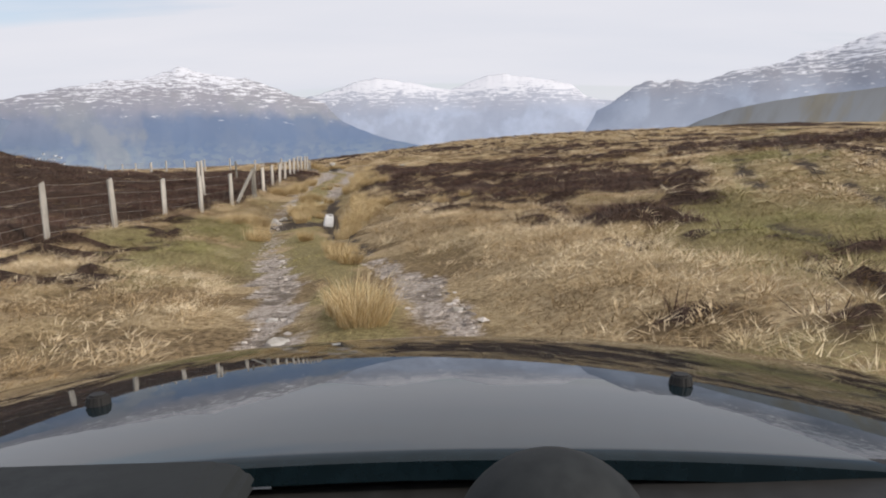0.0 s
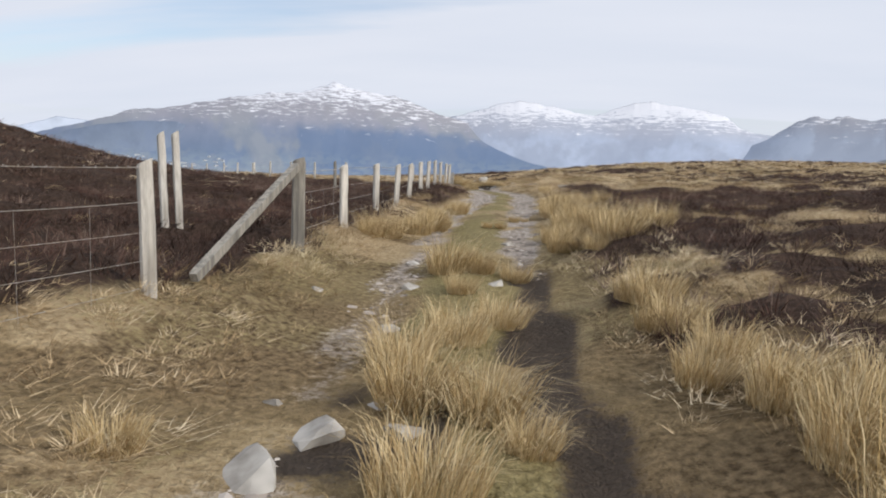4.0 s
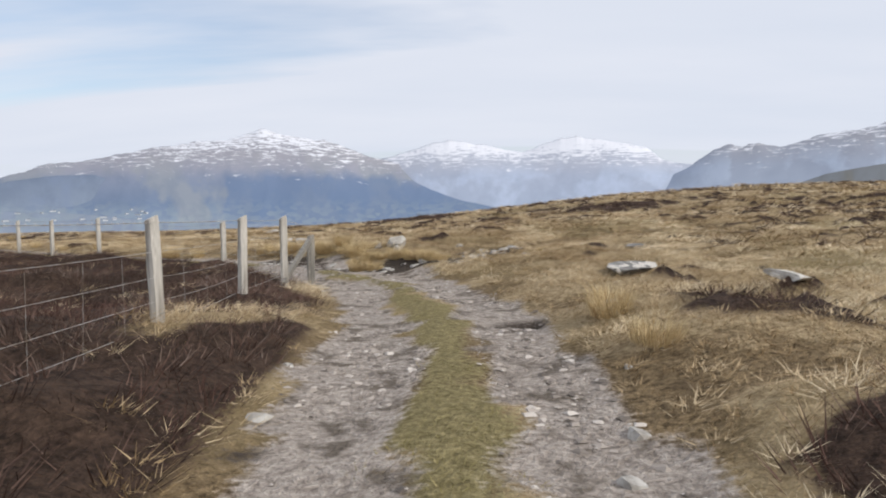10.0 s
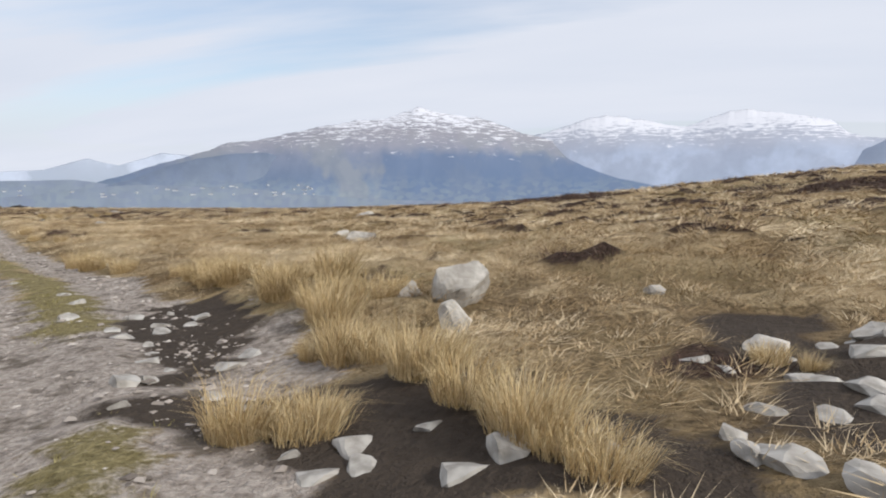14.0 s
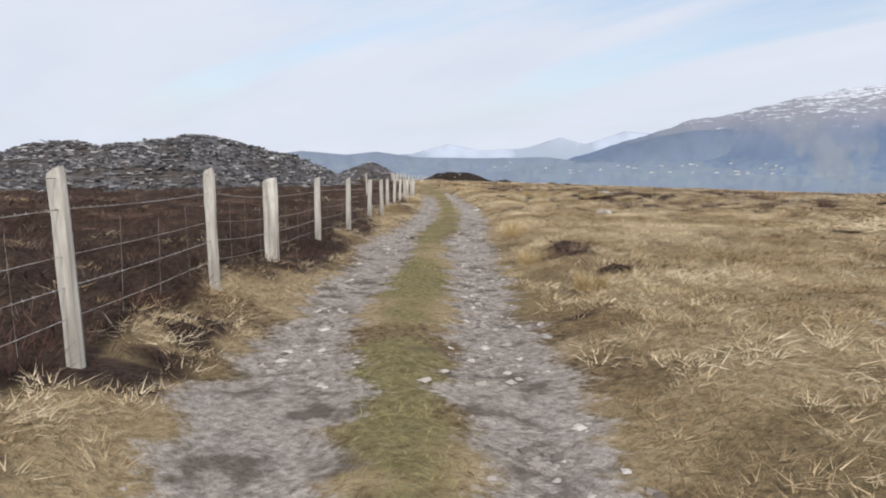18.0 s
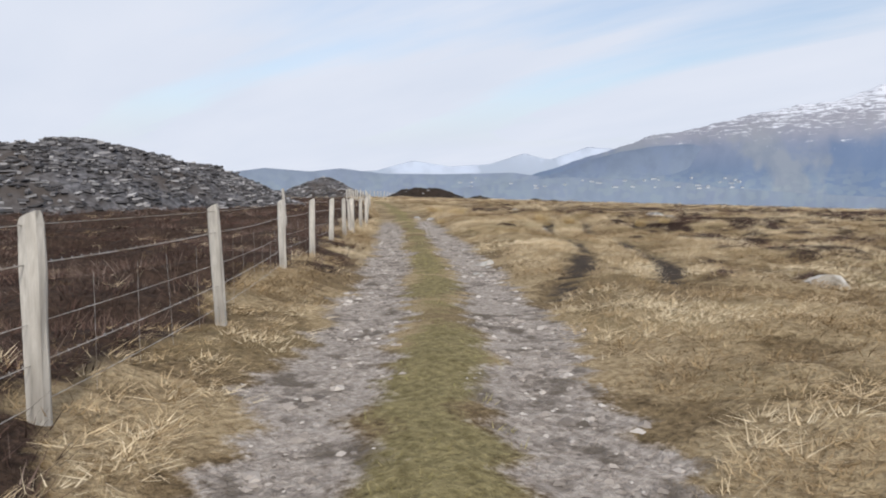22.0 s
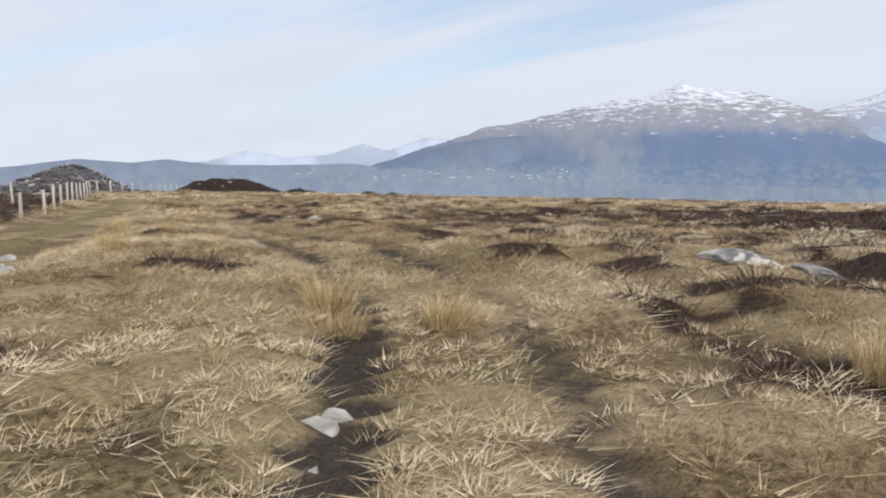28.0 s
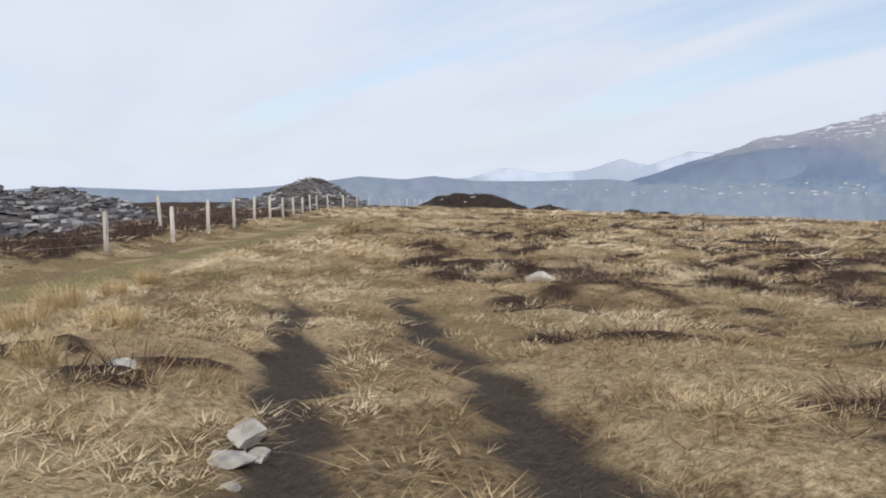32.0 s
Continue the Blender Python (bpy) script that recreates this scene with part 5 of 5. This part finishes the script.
def keep_far(*f):
    return smooth(f[4], 30, 42) * (1 - smooth(f[4], 70, 95)) * (1 - 0.9 * f[2])


def keep_strip(z, bare, heather, green, r, d, tuft):
    return (1 - bare) * (1 - smooth(d, 0.35, 0.75)) * (0.3 + 0.7 * tuft)


def keep_heath(z, bare, heather, green, r, d, tuft):
    return (1 - smooth(r, 11, 15)) * smooth(heather, 0.35, 0.75) * (1 - bare) * smooth(d, 1.3, 1.8)


def keep_heath_far(z, bare, heather, green, r, d, tuft):
    return smooth(r, 10, 14) * (1 - smooth(r, 40, 55)) * smooth(heather, 0.4, 0.75)


BOX = ((-80, -1), (16, 122))
carpet("grass", "bleached tufted moor grass in soft clumps", "grass", 330000, *BOX, 21, keep_near, 34, 0.10, 0.165, 0.0032, GRASS, 0.68, (0.45, 0.15), 25000, thatch)
carpet("grass", "bleached moor grass further from the track", "grass", 150000, (-95, -5), (45, 140), 22, keep_mid, 19, 0.13, 0.24, 0.012, GRASS, 1.0, (0.45, 0.15), 21000, thatch)
carpet("grass", "pale rough grass out on the moor", "grass", 60000, (-130, -5), (90, 170), 28, keep_far, 12, 0.20, 0.5, 0.035, GRASS, 1.0, (0.35, 0.12), 9000, thatch)
carpet("grass", "short olive-green grass on the strip between the ruts", "grass", 260000, (-80, -1), (2, 106), 23, keep_strip, 11, 0.06, 0.09, 0.004, MOSS, 0.9, (0.1, 0.1), 12000, spikes)
carpet("heather", "dark reddish-brown winter heather", "heather", 190000, *BOX, 24, keep_heath, 22, 0.21, 0.25, 0.0054, HEATHER, 0.9, (0.05, 0.0), 20000, spikes)
carpet("heather", "dark heather beyond the fence and over the moor", "heather", 120000, (-110, -5), (50, 150), 25, keep_heath_far, 13, 0.24, 0.42, 0.017, HEATHER, 1.0, (0.05, 0.0), 20000, spikes)
carpet("grass", "pale dead stems standing among the heather", "grass", 120000, (-80, 0), (14, 120), 26, lambda *f: 0.08 * keep_heath(*f), 6, 0.15, 0.14, 0.0016, GRASS, 0.6, (0.2, 0.0), 3000, spikes)


def tussock_mesh(seed, n, height, radius, width):
    g = np.random.default_rng(seed)
    z = np.zeros(1)
    r = g.uniform(size=n)
    co, q, t = blades(g, z + np.zeros(n), np.zeros(n), np.zeros(n), 1, height * (0.30 + 0.90 * r**0.8), radius, width, 0.95, (0.34, 0.16))
    ob = np_mesh("rush_tussock", co, quads=q, tris=t, mat=RUSH)
    me = ob.data
    bpy.data.objects.remove(ob)
    return me


TUSS = [tussock_mesh(60 + k, 760, h, r, 0.0038) for k, (h, r) in enumerate(((0.66, 0.33), (0.52, 0.40), (0.74, 0.36), (0.46, 0.30)))]
RUSHES = [(-6.15, 20.1, 0.85), (-5.85, 20.45, 0.85), (-5.55, 20.6, 0.9), (-6.4, 19.6, 0.7), (-4.5, 21.3, 0.7), (-4.65, 22.2, 0.85), (-4.5, 23.3, 0.75), (-4.2, 22.9, 0.6), (-5.3, 24.2, 0.75), (-5.0, 24.9, 0.7), (-0.8, 6.35, 1.0), (-1.0, 6.9, 0.8), (-1.6, 11.3, 0.75), (-1.9, 12.0, 0.7), (-2.2, 13.3, 0.75), (-2.0, 14.2, 0.7), (-3.3, 16.1, 0.7), (-4.8, 17.3, 0.8), (-5.0, 18.4, 0.7), (-6.3, 22.1, 0.8),
          (-2.5, 17.8, 1.0), (-2.5, 18.6, 1.2), (-2.4, 19.4, 1.3), (-2.45, 20.2, 1.35), (-2.4, 21.0, 1.35), (-2.5, 21.8, 1.3), (-2.6, 22.6, 1.25), (-2.75, 23.4, 1.2), (-2.9, 24.3, 1.15), (-3.1, 25.2, 1.1), (-3.4, 26.3, 1.0), (-2.0, 20.6, 1.0), (-2.05, 22.0, 1.0), (-2.2, 23.3, 0.9),
          (-0.1, 20.2, 0.8), (0.7, 20.8, 0.7), (-5.0, 23.4, 0.8), (-4.7, 25.8, 0.75), (-5.7, 28.2, 0.8), (-4.8, 28.4, 0.7), (-5.3, 26.9, 0.6), (-3.4, 31.0, 1.0), (-2.9, 31.6, 0.9),
          (-7.3, 32.3, 1.0), (-7.0, 33.2, 1.0), (-7.5, 31.3, 0.9), (-7.3, 34.2, 0.9), (-7.6, 36.1, 0.9), (-7.6, 30.7, 0.7), (-7.5, 38.3, 0.8), (-7.2, 37.3, 0.7), (-4.0, 30.4, 1.0), (-3.4, 29.8, 1.1), (-2.8, 30.4, 1.0), (-4.0, 33.5, 1.0), (-4.3, 34.6, 1.0), (-4.6, 36.1, 0.9), (-4.3, 36.9, 1.0), (-4.5, 37.9, 0.95),
          (-3.8, 35.6, 0.9), (-3.7, 32.4, 1.0), (-4.1, 31.6, 1.0), (-5.5, 35.6, 0.45), (-5.9, 33.6, 0.5), (-5.0, 41.3, 0.7), (-5.4, 50.0, 0.7), (-5.6, 51.6, 0.75), (-5.5, 52.4, 0.6),
          (-10.8, 60.9, 0.85), (-10.4, 61.2, 0.7), (-10.9, 62.6, 1.0), (-11.9, 63.8, 1.1), (-11.4, 63.3, 1.1), (-10.4, 62.2, 1.1), (-9.9, 61.7, 1.1), (-9.4, 61.2, 1.05), (-8.9, 60.7, 0.95), (-8.5, 60.3, 0.8), (-12.6, 64.4, 1.1), (-13.3, 65.1, 1.1), (-14.1, 65.4, 1.1), (-14.8, 65.9, 1.1), (-15.4, 66.2, 1.0), (-12.9, 65.3, 1.0),
          (-14.2, 65.9, 1.0), (-11.2, 64.1, 1.0), (-12.2, 64.9, 1.0), (-16.3, 66.9, 0.9), (-19.9, 68.5, 0.9), (-20.7, 69.0, 0.8), (-18.6, 68.0, 0.7), (-7.6, 62.4, 0.6), (-6.0, 62.1, 0.4), (-28.7, 74.6, 0.8), (-32.0, 77.0, 0.7), (-26.0, 73.2, 0.7), (-54.7, 97.2, 0.95), (-54.3, 96.9, 0.8), (-53.4, 97.5, 0.6),
          (-66.4, 101.7, 0.9), (-65.0, 101.1, 0.8), (-68.2, 101.2, 0.9), (-67.2, 100.9, 1.0), (-68.9, 101.8, 0.9), (-70.2, 102.3, 0.9), (-63.2, 98.8, 0.8), (-61.8, 98.2, 0.8), (-58.5, 94.6, 0.8), (-50.0, 97.9, 0.7), (-49.2, 98.3, 0.7), (-46.9, 97.3, 0.7), (-47.2, 96.3, 0.6)]
RUSHES += [(tx + rs.uniform(-0.45, 0.45), ty + rs.uniform(-0.45, 0.45), ts * rs.uniform(0.7, 1.0)) for tx, ty, ts in RUSHES if 60.5 < ty < 67 or (tx > -4 and 17 < ty < 27) or (28 < ty < 39)]
for k, (tx, ty, ts) in enumerate(RUSHES):
    ts *= 0.9 * rs.uniform(0.72, 1.12)
    if tx < -60 or 60 < ty < 68 or (tx > -4 and 17 < ty < 27):
        ts *= 0.74
    ob = new("rush_tussock", TUSS[k % 4])
    ob.matrix_basis = pose(tx, ty, z_at(tx, ty), 0, 0, rs.uniform(-70, 70)) @ Matrix.Diagonal((ts, ts, ts * rs.uniform(0.9, 1.1), 1))
    tagged(ob, "tall straw-coloured tussock of dry rushes" if ts > 0.75 else "small straw-coloured tussock of dry rushes", "tussock", "rush tussocks")


# ---- the pool on the moor ----
def pool():
    m, n, l, b = nodes_of("peaty_water", 0.04, 0, 0.5)
    b.inputs["Base Color"].default_value = (0.012, 0.011, 0.010, 1)
    bump_to(n, l, b, noise_node(n, l, 6, 2, 0.5, coords(n)), 0.03, 0.02)
    a = np.linspace(0, 2 * np.pi, 48, endpoint=False)
    x, y = 1.65 * np.cos(a), 0.98 * np.sin(a)
    c, s = math.cos(radians(20)), math.sin(radians(20))
    z = float(moor_z(np.array([-47.8]), np.array([97.0]))[0]) - 0.07
    co = [(-47.5, 97.25, z)] + [(-47.5 + p * c - q * s, 97.25 + p * s + q * c, z) for p, q in zip(x, y)]
    ob = link("water", co, [(0, 1 + k, 1 + (k + 1) % 48) for k in range(48)], m)
    tagged(ob, "small dark peaty pool reflecting the pale sky", "pool", kind="structure")


pool()


# ---- white plastic container in the rut ----
def container():
    m = two_scale("white_plastic", (0.78, 0.78, 0.77), (0.84, 0.84, 0.83), (0.55, 0.53, 0.50), 8, 5, 0.45, 0, 0, 0.4)
    root = new("plastic_container")
    root.matrix_basis = pose(-3.56, 20.8, z_at(-3.56, 20.8) + 0.02, -6, 9, 12) @ Matrix.Diagonal((1.2, 1.2, 1.2, 1))
    bm = bmesh.new()
    bmesh.ops.create_cube(bm, size=1)
    bmesh.ops.scale(bm, vec=(0.24, 0.17, 0.30), verts=bm.verts)
    bmesh.ops.translate(bm, vec=(0, 0, 0.15), verts=bm.verts)
    bmesh.ops.bevel(bm, geom=bm.edges[:], offset=0.03, segments=3, affect="EDGES")
    part("body", bm, m, root)
    bm = bmesh.new()
    bmesh.ops.create_cone(bm, segments=16, radius1=0.028, radius2=0.026, depth=0.05, cap_ends=True)
    bmesh.ops.translate(bm, vec=(-0.075, 0, 0.32), verts=bm.verts)
    part("cap", bm, m, root)
    bm = bmesh.new()
    for a, b in (((-0.03, 0, 0.29), (-0.01, 0, 0.345)), ((-0.01, 0, 0.345), (0.085, 0, 0.345)), ((0.085, 0, 0.345), (0.10, 0, 0.28))):
        bar(bm, a, b, 0.025, 0.022)
    part("handle", bm, m, root)
    tagged(root, "dirty white plastic container lying in the muddy rut", "container")


container()


# ---- farms in the valley ----
def farms():
    wall = two_scale("limewash", (0.56, 0.57, 0.58), (0.64, 0.65, 0.66), (0.48, 0.49, 0.51), 0.3, 0.1, 0.9, 0)
    roof = two_scale("slate_roof", (0.20, 0.22, 0.26), (0.26, 0.28, 0.32), (0.18, 0.19, 0.22), 0.3, 0.1, 0.8, 0)
    r = random.Random(12)
    for k in range(34):
        az, el = r.uniform(29, 52), -1.5 + 0.95 * r.uniform(0, 1) ** 1.6
        a = radians(az)
        # lay each farm on the swell by walking out along its bearing
        dist = None
        eye = Vector(MIDDLE)
        ray = Vector((-math.sin(a) * math.cos(radians(el)), math.cos(a) * math.cos(radians(el)), math.sin(radians(el))))
        hit, place, nrm, _, ob, _ = scene.ray_cast(bpy.context.evaluated_depsgraph_get(), eye + ray * 400, ray)
        if not hit or "mountain" not in ob.name:
            continue
        root = new("farmhouse")
        root.matrix_basis = pose(*place, 0, 0, r.uniform(0, 180))
        w, d, h = r.uniform(8, 22), r.uniform(6, 8), r.uniform(3, 5)
        bm = bmesh.new()
        prism(bm, [(-w / 2, -6), (w / 2, -6), (w / 2, h), (-w / 2, h)], d)
        part("wall", bm, wall, root)
        bm = bmesh.new()
        v = [bm.verts.new(c) for c in ((-w / 2 - 0.4, -d / 2 - 0.4, h), (w / 2 + 0.4, -d / 2 - 0.4, h), (w / 2 + 0.4, d / 2 + 0.4, h), (-w / 2 - 0.4, d / 2 + 0.4, h), (-w / 2 - 0.4, 0, h + 2.4), (w / 2 + 0.4, 0, h + 2.4))]
        for f in ((0, 1, 5, 4), (2, 3, 4, 5), (0, 4, 3), (1, 2, 5), (0, 3, 2, 1)):
            bm.faces.new([v[i] for i in f])
        part("roof", bm, roof, root)
        tagged(root, "distant whitewashed farmhouse with a slate roof in the valley", "farmhouse", "farms in the valley")


farms()


# ---- the car, standing where the drive begins ----
def car():
    paint, n, l, b = nodes_of("dark_blue_paint", 0.02, 0.0, 0.42)
    b.inputs["Base Color"].default_value = (0.010, 0.014, 0.020, 1)
    fl = noise_node(n, l, 40, 3, 0.6, coords(n))
    l.new(ramp(n, l, fl, [(0.3, (0.004, 0.010, 0.013)), (0.8, (0.008, 0.018, 0.023))]), b.inputs["Base Color"])
    rubber = two_scale("black_rubber", (0.012, 0.012, 0.012), (0.025, 0.025, 0.025), (0.02, 0.018, 0.016), 30, 6, 0.7, 0.2, 0.003, 0.3)
    trim = two_scale("dark_grey_plastic", (0.014, 0.016, 0.017), (0.024, 0.027, 0.028), (0.018, 0.02, 0.02), 40, 5, 0.75, 0.2, 0.002, 0.25)
    metal, *_ = nodes_of("alloy", 0.35, 1.0, 0.5)
    metal.node_tree.nodes["Principled BSDF"].inputs["Base Color"].default_value = (0.5, 0.5, 0.5, 1)
    lens, *_ = nodes_of("lamp_glass", 0.08, 0.0, 0.6)
    lens.node_tree.nodes["Principled BSDF"].inputs["Base Color"].default_value = (0.5, 0.52, 0.55, 1)

    root = new("car")
    # x to the right, y ahead, z up from the ground under the driver's eye; nose slightly down the slope
    gz = -1.56
    root.matrix_basis = Matrix.Translation((0, 0, gz)) @ pose(0, 0, 0, -3.2, -0.6, 0.5)
    eye = 1.56

    def top(x, y):
        """Height of the bonnet's skin."""
        k = (y - 0.56) / 0.98
        drop = 0.286 + 0.045 * k + 0.056 * k * k + 0.085 * (abs(x + 0.05) / 0.9) ** 2
        if y > 1.42:
            drop += 1.4 * (y - 1.42) ** 2
        return eye - drop

    def sheet(x0, x1, y0, y1, nx, ny, thick=0.02):
        bm = bmesh.new()
        g = [[bm.verts.new((x0 + (x1 - x0) * i / nx, y0 + (y1 - y0) * j / ny, top(x0 + (x1 - x0) * i / nx, y0 + (y1 - y0) * j / ny))) for i in range(nx + 1)] for j in range(ny + 1)]
        for j in range(ny):
            for i in range(nx):
                f = bm.faces.new((g[j][i], g[j][i + 1], g[j + 1][i + 1], g[j + 1][i]))
                f.smooth = True
        edge = [g[0][i] for i in range(nx + 1)] + [g[j][nx] for j in range(1, ny + 1)] + [g[ny][i] for i in range(nx - 1, -1, -1)] + [g[j][0] for j in range(ny - 1, 0, -1)]
        low = [bm.verts.new(v.co - Vector((0, 0, thick))) for v in edge]
        for k in range(len(edge)):
            q = (k + 1) % len(edge)
            bm.faces.new((edge[k], low[k], low[q], edge[q]))
        return bm

    part("bonnet", sheet(-1.06, 1.06, 0.56, 1.66, 56, 30), paint, root, "glossy dark blue bonnet reflecting sky and hills")
    for sx in (-1, 1):
        bm = sheet(min(sx * 1.064, sx * 1.09), max(sx * 1.064, sx * 1.09), 0.4, 1.66, 4, 30, 0.30)
        part("wing", bm, paint, root)
        bm = bmesh.new()
        prism(bm, [(-2.5, 0.32), (-0.45, 0.30), (0.45, 0.34), (0.42, 1.12), (-0.4, 1.06), (-1.6, 1.04), (-2.5, 1.0)], 0.07)
        bmesh.ops.rotate(bm, verts=bm.verts, matrix=Matrix.Rotation(radians(90), 3, "Z"))
        bmesh.ops.translate(bm, vec=(sx * 1.04, 0, 0), verts=bm.verts)
        part("door_panel", bm, paint, root)
        bm = bmesh.new()
        bmesh.ops.create_icosphere(bm, subdivisions=3, radius=1)
        bmesh.ops.scale(bm, vec=(0.16, 0.07, 0.09), verts=bm.verts)
        bmesh.ops.translate(bm, vec=(sx * 0.66, 1.70, 0.80), verts=bm.verts)
        part("headlight", bm, lens, root)
    bm = bmesh.new()
    prism(bm, [(-0.95, 0.32), (0.95, 0.32), (0.97, 0.60), (0.9, 0.72), (-0.9, 0.72), (-0.97, 0.60)], 0.22)
    bmesh.ops.bevel(bm, geom=bm.edges[:], offset=0.03, segments=2, affect="EDGES")
    bmesh.ops.translate(bm, vec=(0, 1.72, 0), verts=bm.verts)
    part("bumper", bm, paint, root)
    grille = new("grille", bpy.data.meshes.new("grille"))
    bm = bmesh.new()
    prism(bm, [(-0.46, 0.72), (0.46, 0.72), (0.44, 0.90), (-0.44, 0.90)], 0.03)
    bmesh.ops.translate(bm, vec=(0, 1.69, 0), verts=bm.verts)
    bm.to_mesh(grille.data)
    bm.free()
    grille.data.materials.append(trim)
    grille.parent = root
    # rear bulkhead
    bm = bmesh.new()
    prism(bm, [(-0.92, 0.35), (0.92, 0.35), (0.92, 1.0), (-0.92, 1.0)], 0.06)
    bmesh.ops.translate(bm, vec=(0, -2.48, 0), verts=bm.verts)
    part("tailgate", bm, paint, root)
    bm = bmesh.new()
    prism(bm, [(-0.9, 0.30), (0.9, 0.30), (0.9, 0.36), (-0.9, 0.36)], 4.9)
    bmesh.ops.translate(bm, vec=(0, -0.05, 0), verts=bm.verts)
    part("floor_pan", bm, trim, root)
    # scuttle, dashboard and what stands on it
    bm = bmesh.new()
    bar(bm, (-0.9, 0.53, eye - 0.335), (0.9, 0.53, eye - 0.335), 0.10, 0.03)
    part("scuttle", bm, rubber, root)
    bm = bmesh.new()
    prism(bm, [(-0.88, 0.85), (0.88, 0.85), (0.88, eye - 0.335), (0.80, eye - 0.318), (-0.80, eye - 0.318), (-0.88, eye - 0.335)], 0.22)
    bmesh.ops.translate(bm, vec=(0, 0.37, 0), verts=bm.verts)
    part("dashboard", bm, trim, root)
    bm = bmesh.new()
    bmesh.ops.create_icosphere(bm, subdivisions=4, radius=1)
    bmesh.ops.scale(bm, vec=(0.084, 0.075, 0.082), verts=bm.verts)
    bmesh.ops.translate(bm, vec=(0.104, 0.44, eye - 0.312), verts=bm.verts)
    for f in bm.faces:
        f.smooth = True
    part("instrument_hood", bm, trim, root, "rounded dark instrument hood")
    bm = bmesh.new()
    prism(bm, [(-0.60, 0), (-0.175, 0), (-0.155, 0.012), (-0.165, 0.028), (-0.19, 0.036), (-0.60, 0.038)], 0.10)
    bmesh.ops.bevel(bm, geom=bm.edges[:], offset=0.006, segments=2, affect="EDGES")
    bmesh.ops.translate(bm, vec=(0, 0.46, eye - 0.291), verts=bm.verts)
    part("dash_pad", bm, trim, root, "flat dark grey dash pad")
    for a, c in (((0.14, 0.62, eye - 0.315), (0.75, 0.56, eye - 0.33)), ((-0.45, 0.555, eye - 0.345), (0.10, 0.55, eye - 0.34))):
        bm = bmesh.new()
        bar(bm, a, c, 0.018, 0.014)
        w = part("wiper", bm, rubber, root)
        bm = bmesh.new()
        bar(bm, (Vector(a) + Vector((0.02, 0.03, -0.008)))[:], (Vector(c) + Vector((0.02, 0.03, -0.008)))[:], 0.008, 0.02)
        part("wiper_blade", bm, rubber, w)
    for sx in (-0.502, 0.378):
        bm = bmesh.new()
        bmesh.ops.create_cone(bm, segments=10, radius1=0.020, radius2=0.015, depth=0.018, cap_ends=True)
        bmesh.ops.bevel(bm, geom=[e for e in bm.edges], offset=0.003, segments=2, affect="EDGES")
        bmesh.ops.translate(bm, vec=(sx, 0.90, top(sx, 0.90) + 0.008), verts=bm.verts)
        part("washer_jet", bm, rubber, root, "black rubber washer jet on the bonnet")
    for sx in (-0.80, 0.80):
        for y in (1.12, -1.55):
            bm = bmesh.new()
            bmesh.ops.create_cone(bm, segments=28, radius1=0.36, radius2=0.36, depth=0.22, cap_ends=True)
            bmesh.ops.bevel(bm, geom=[e for e in bm.edges if abs(e.verts[0].co.z - e.verts[1].co.z) < 1e-4], offset=0.04, segments=3, affect="EDGES")
            bmesh.ops.rotate(bm, verts=bm.verts, matrix=Matrix.Rotation(radians(90), 3, "Y"))
            bmesh.ops.translate(bm, vec=(sx, y, 0.345), verts=bm.verts)
            wheel = part("wheel", bm, rubber, root)
            bm = bmesh.new()
            bmesh.ops.create_cone(bm, segments=20, radius1=0.21, radius2=0.19, depth=0.03, cap_ends=True)
            bmesh.ops.rotate(bm, verts=bm.verts, matrix=Matrix.Rotation(radians(90 if sx > 0 else -90), 3, "Y"))
            bmesh.ops.translate(bm, vec=(sx + (0.115 if sx > 0 else -0.115), y, 0.345), verts=bm.verts)
            part("rim", bm, metal, wheel)
    tagged(root, "dark blue car on the track seen over its glossy bonnet", "car")


car()
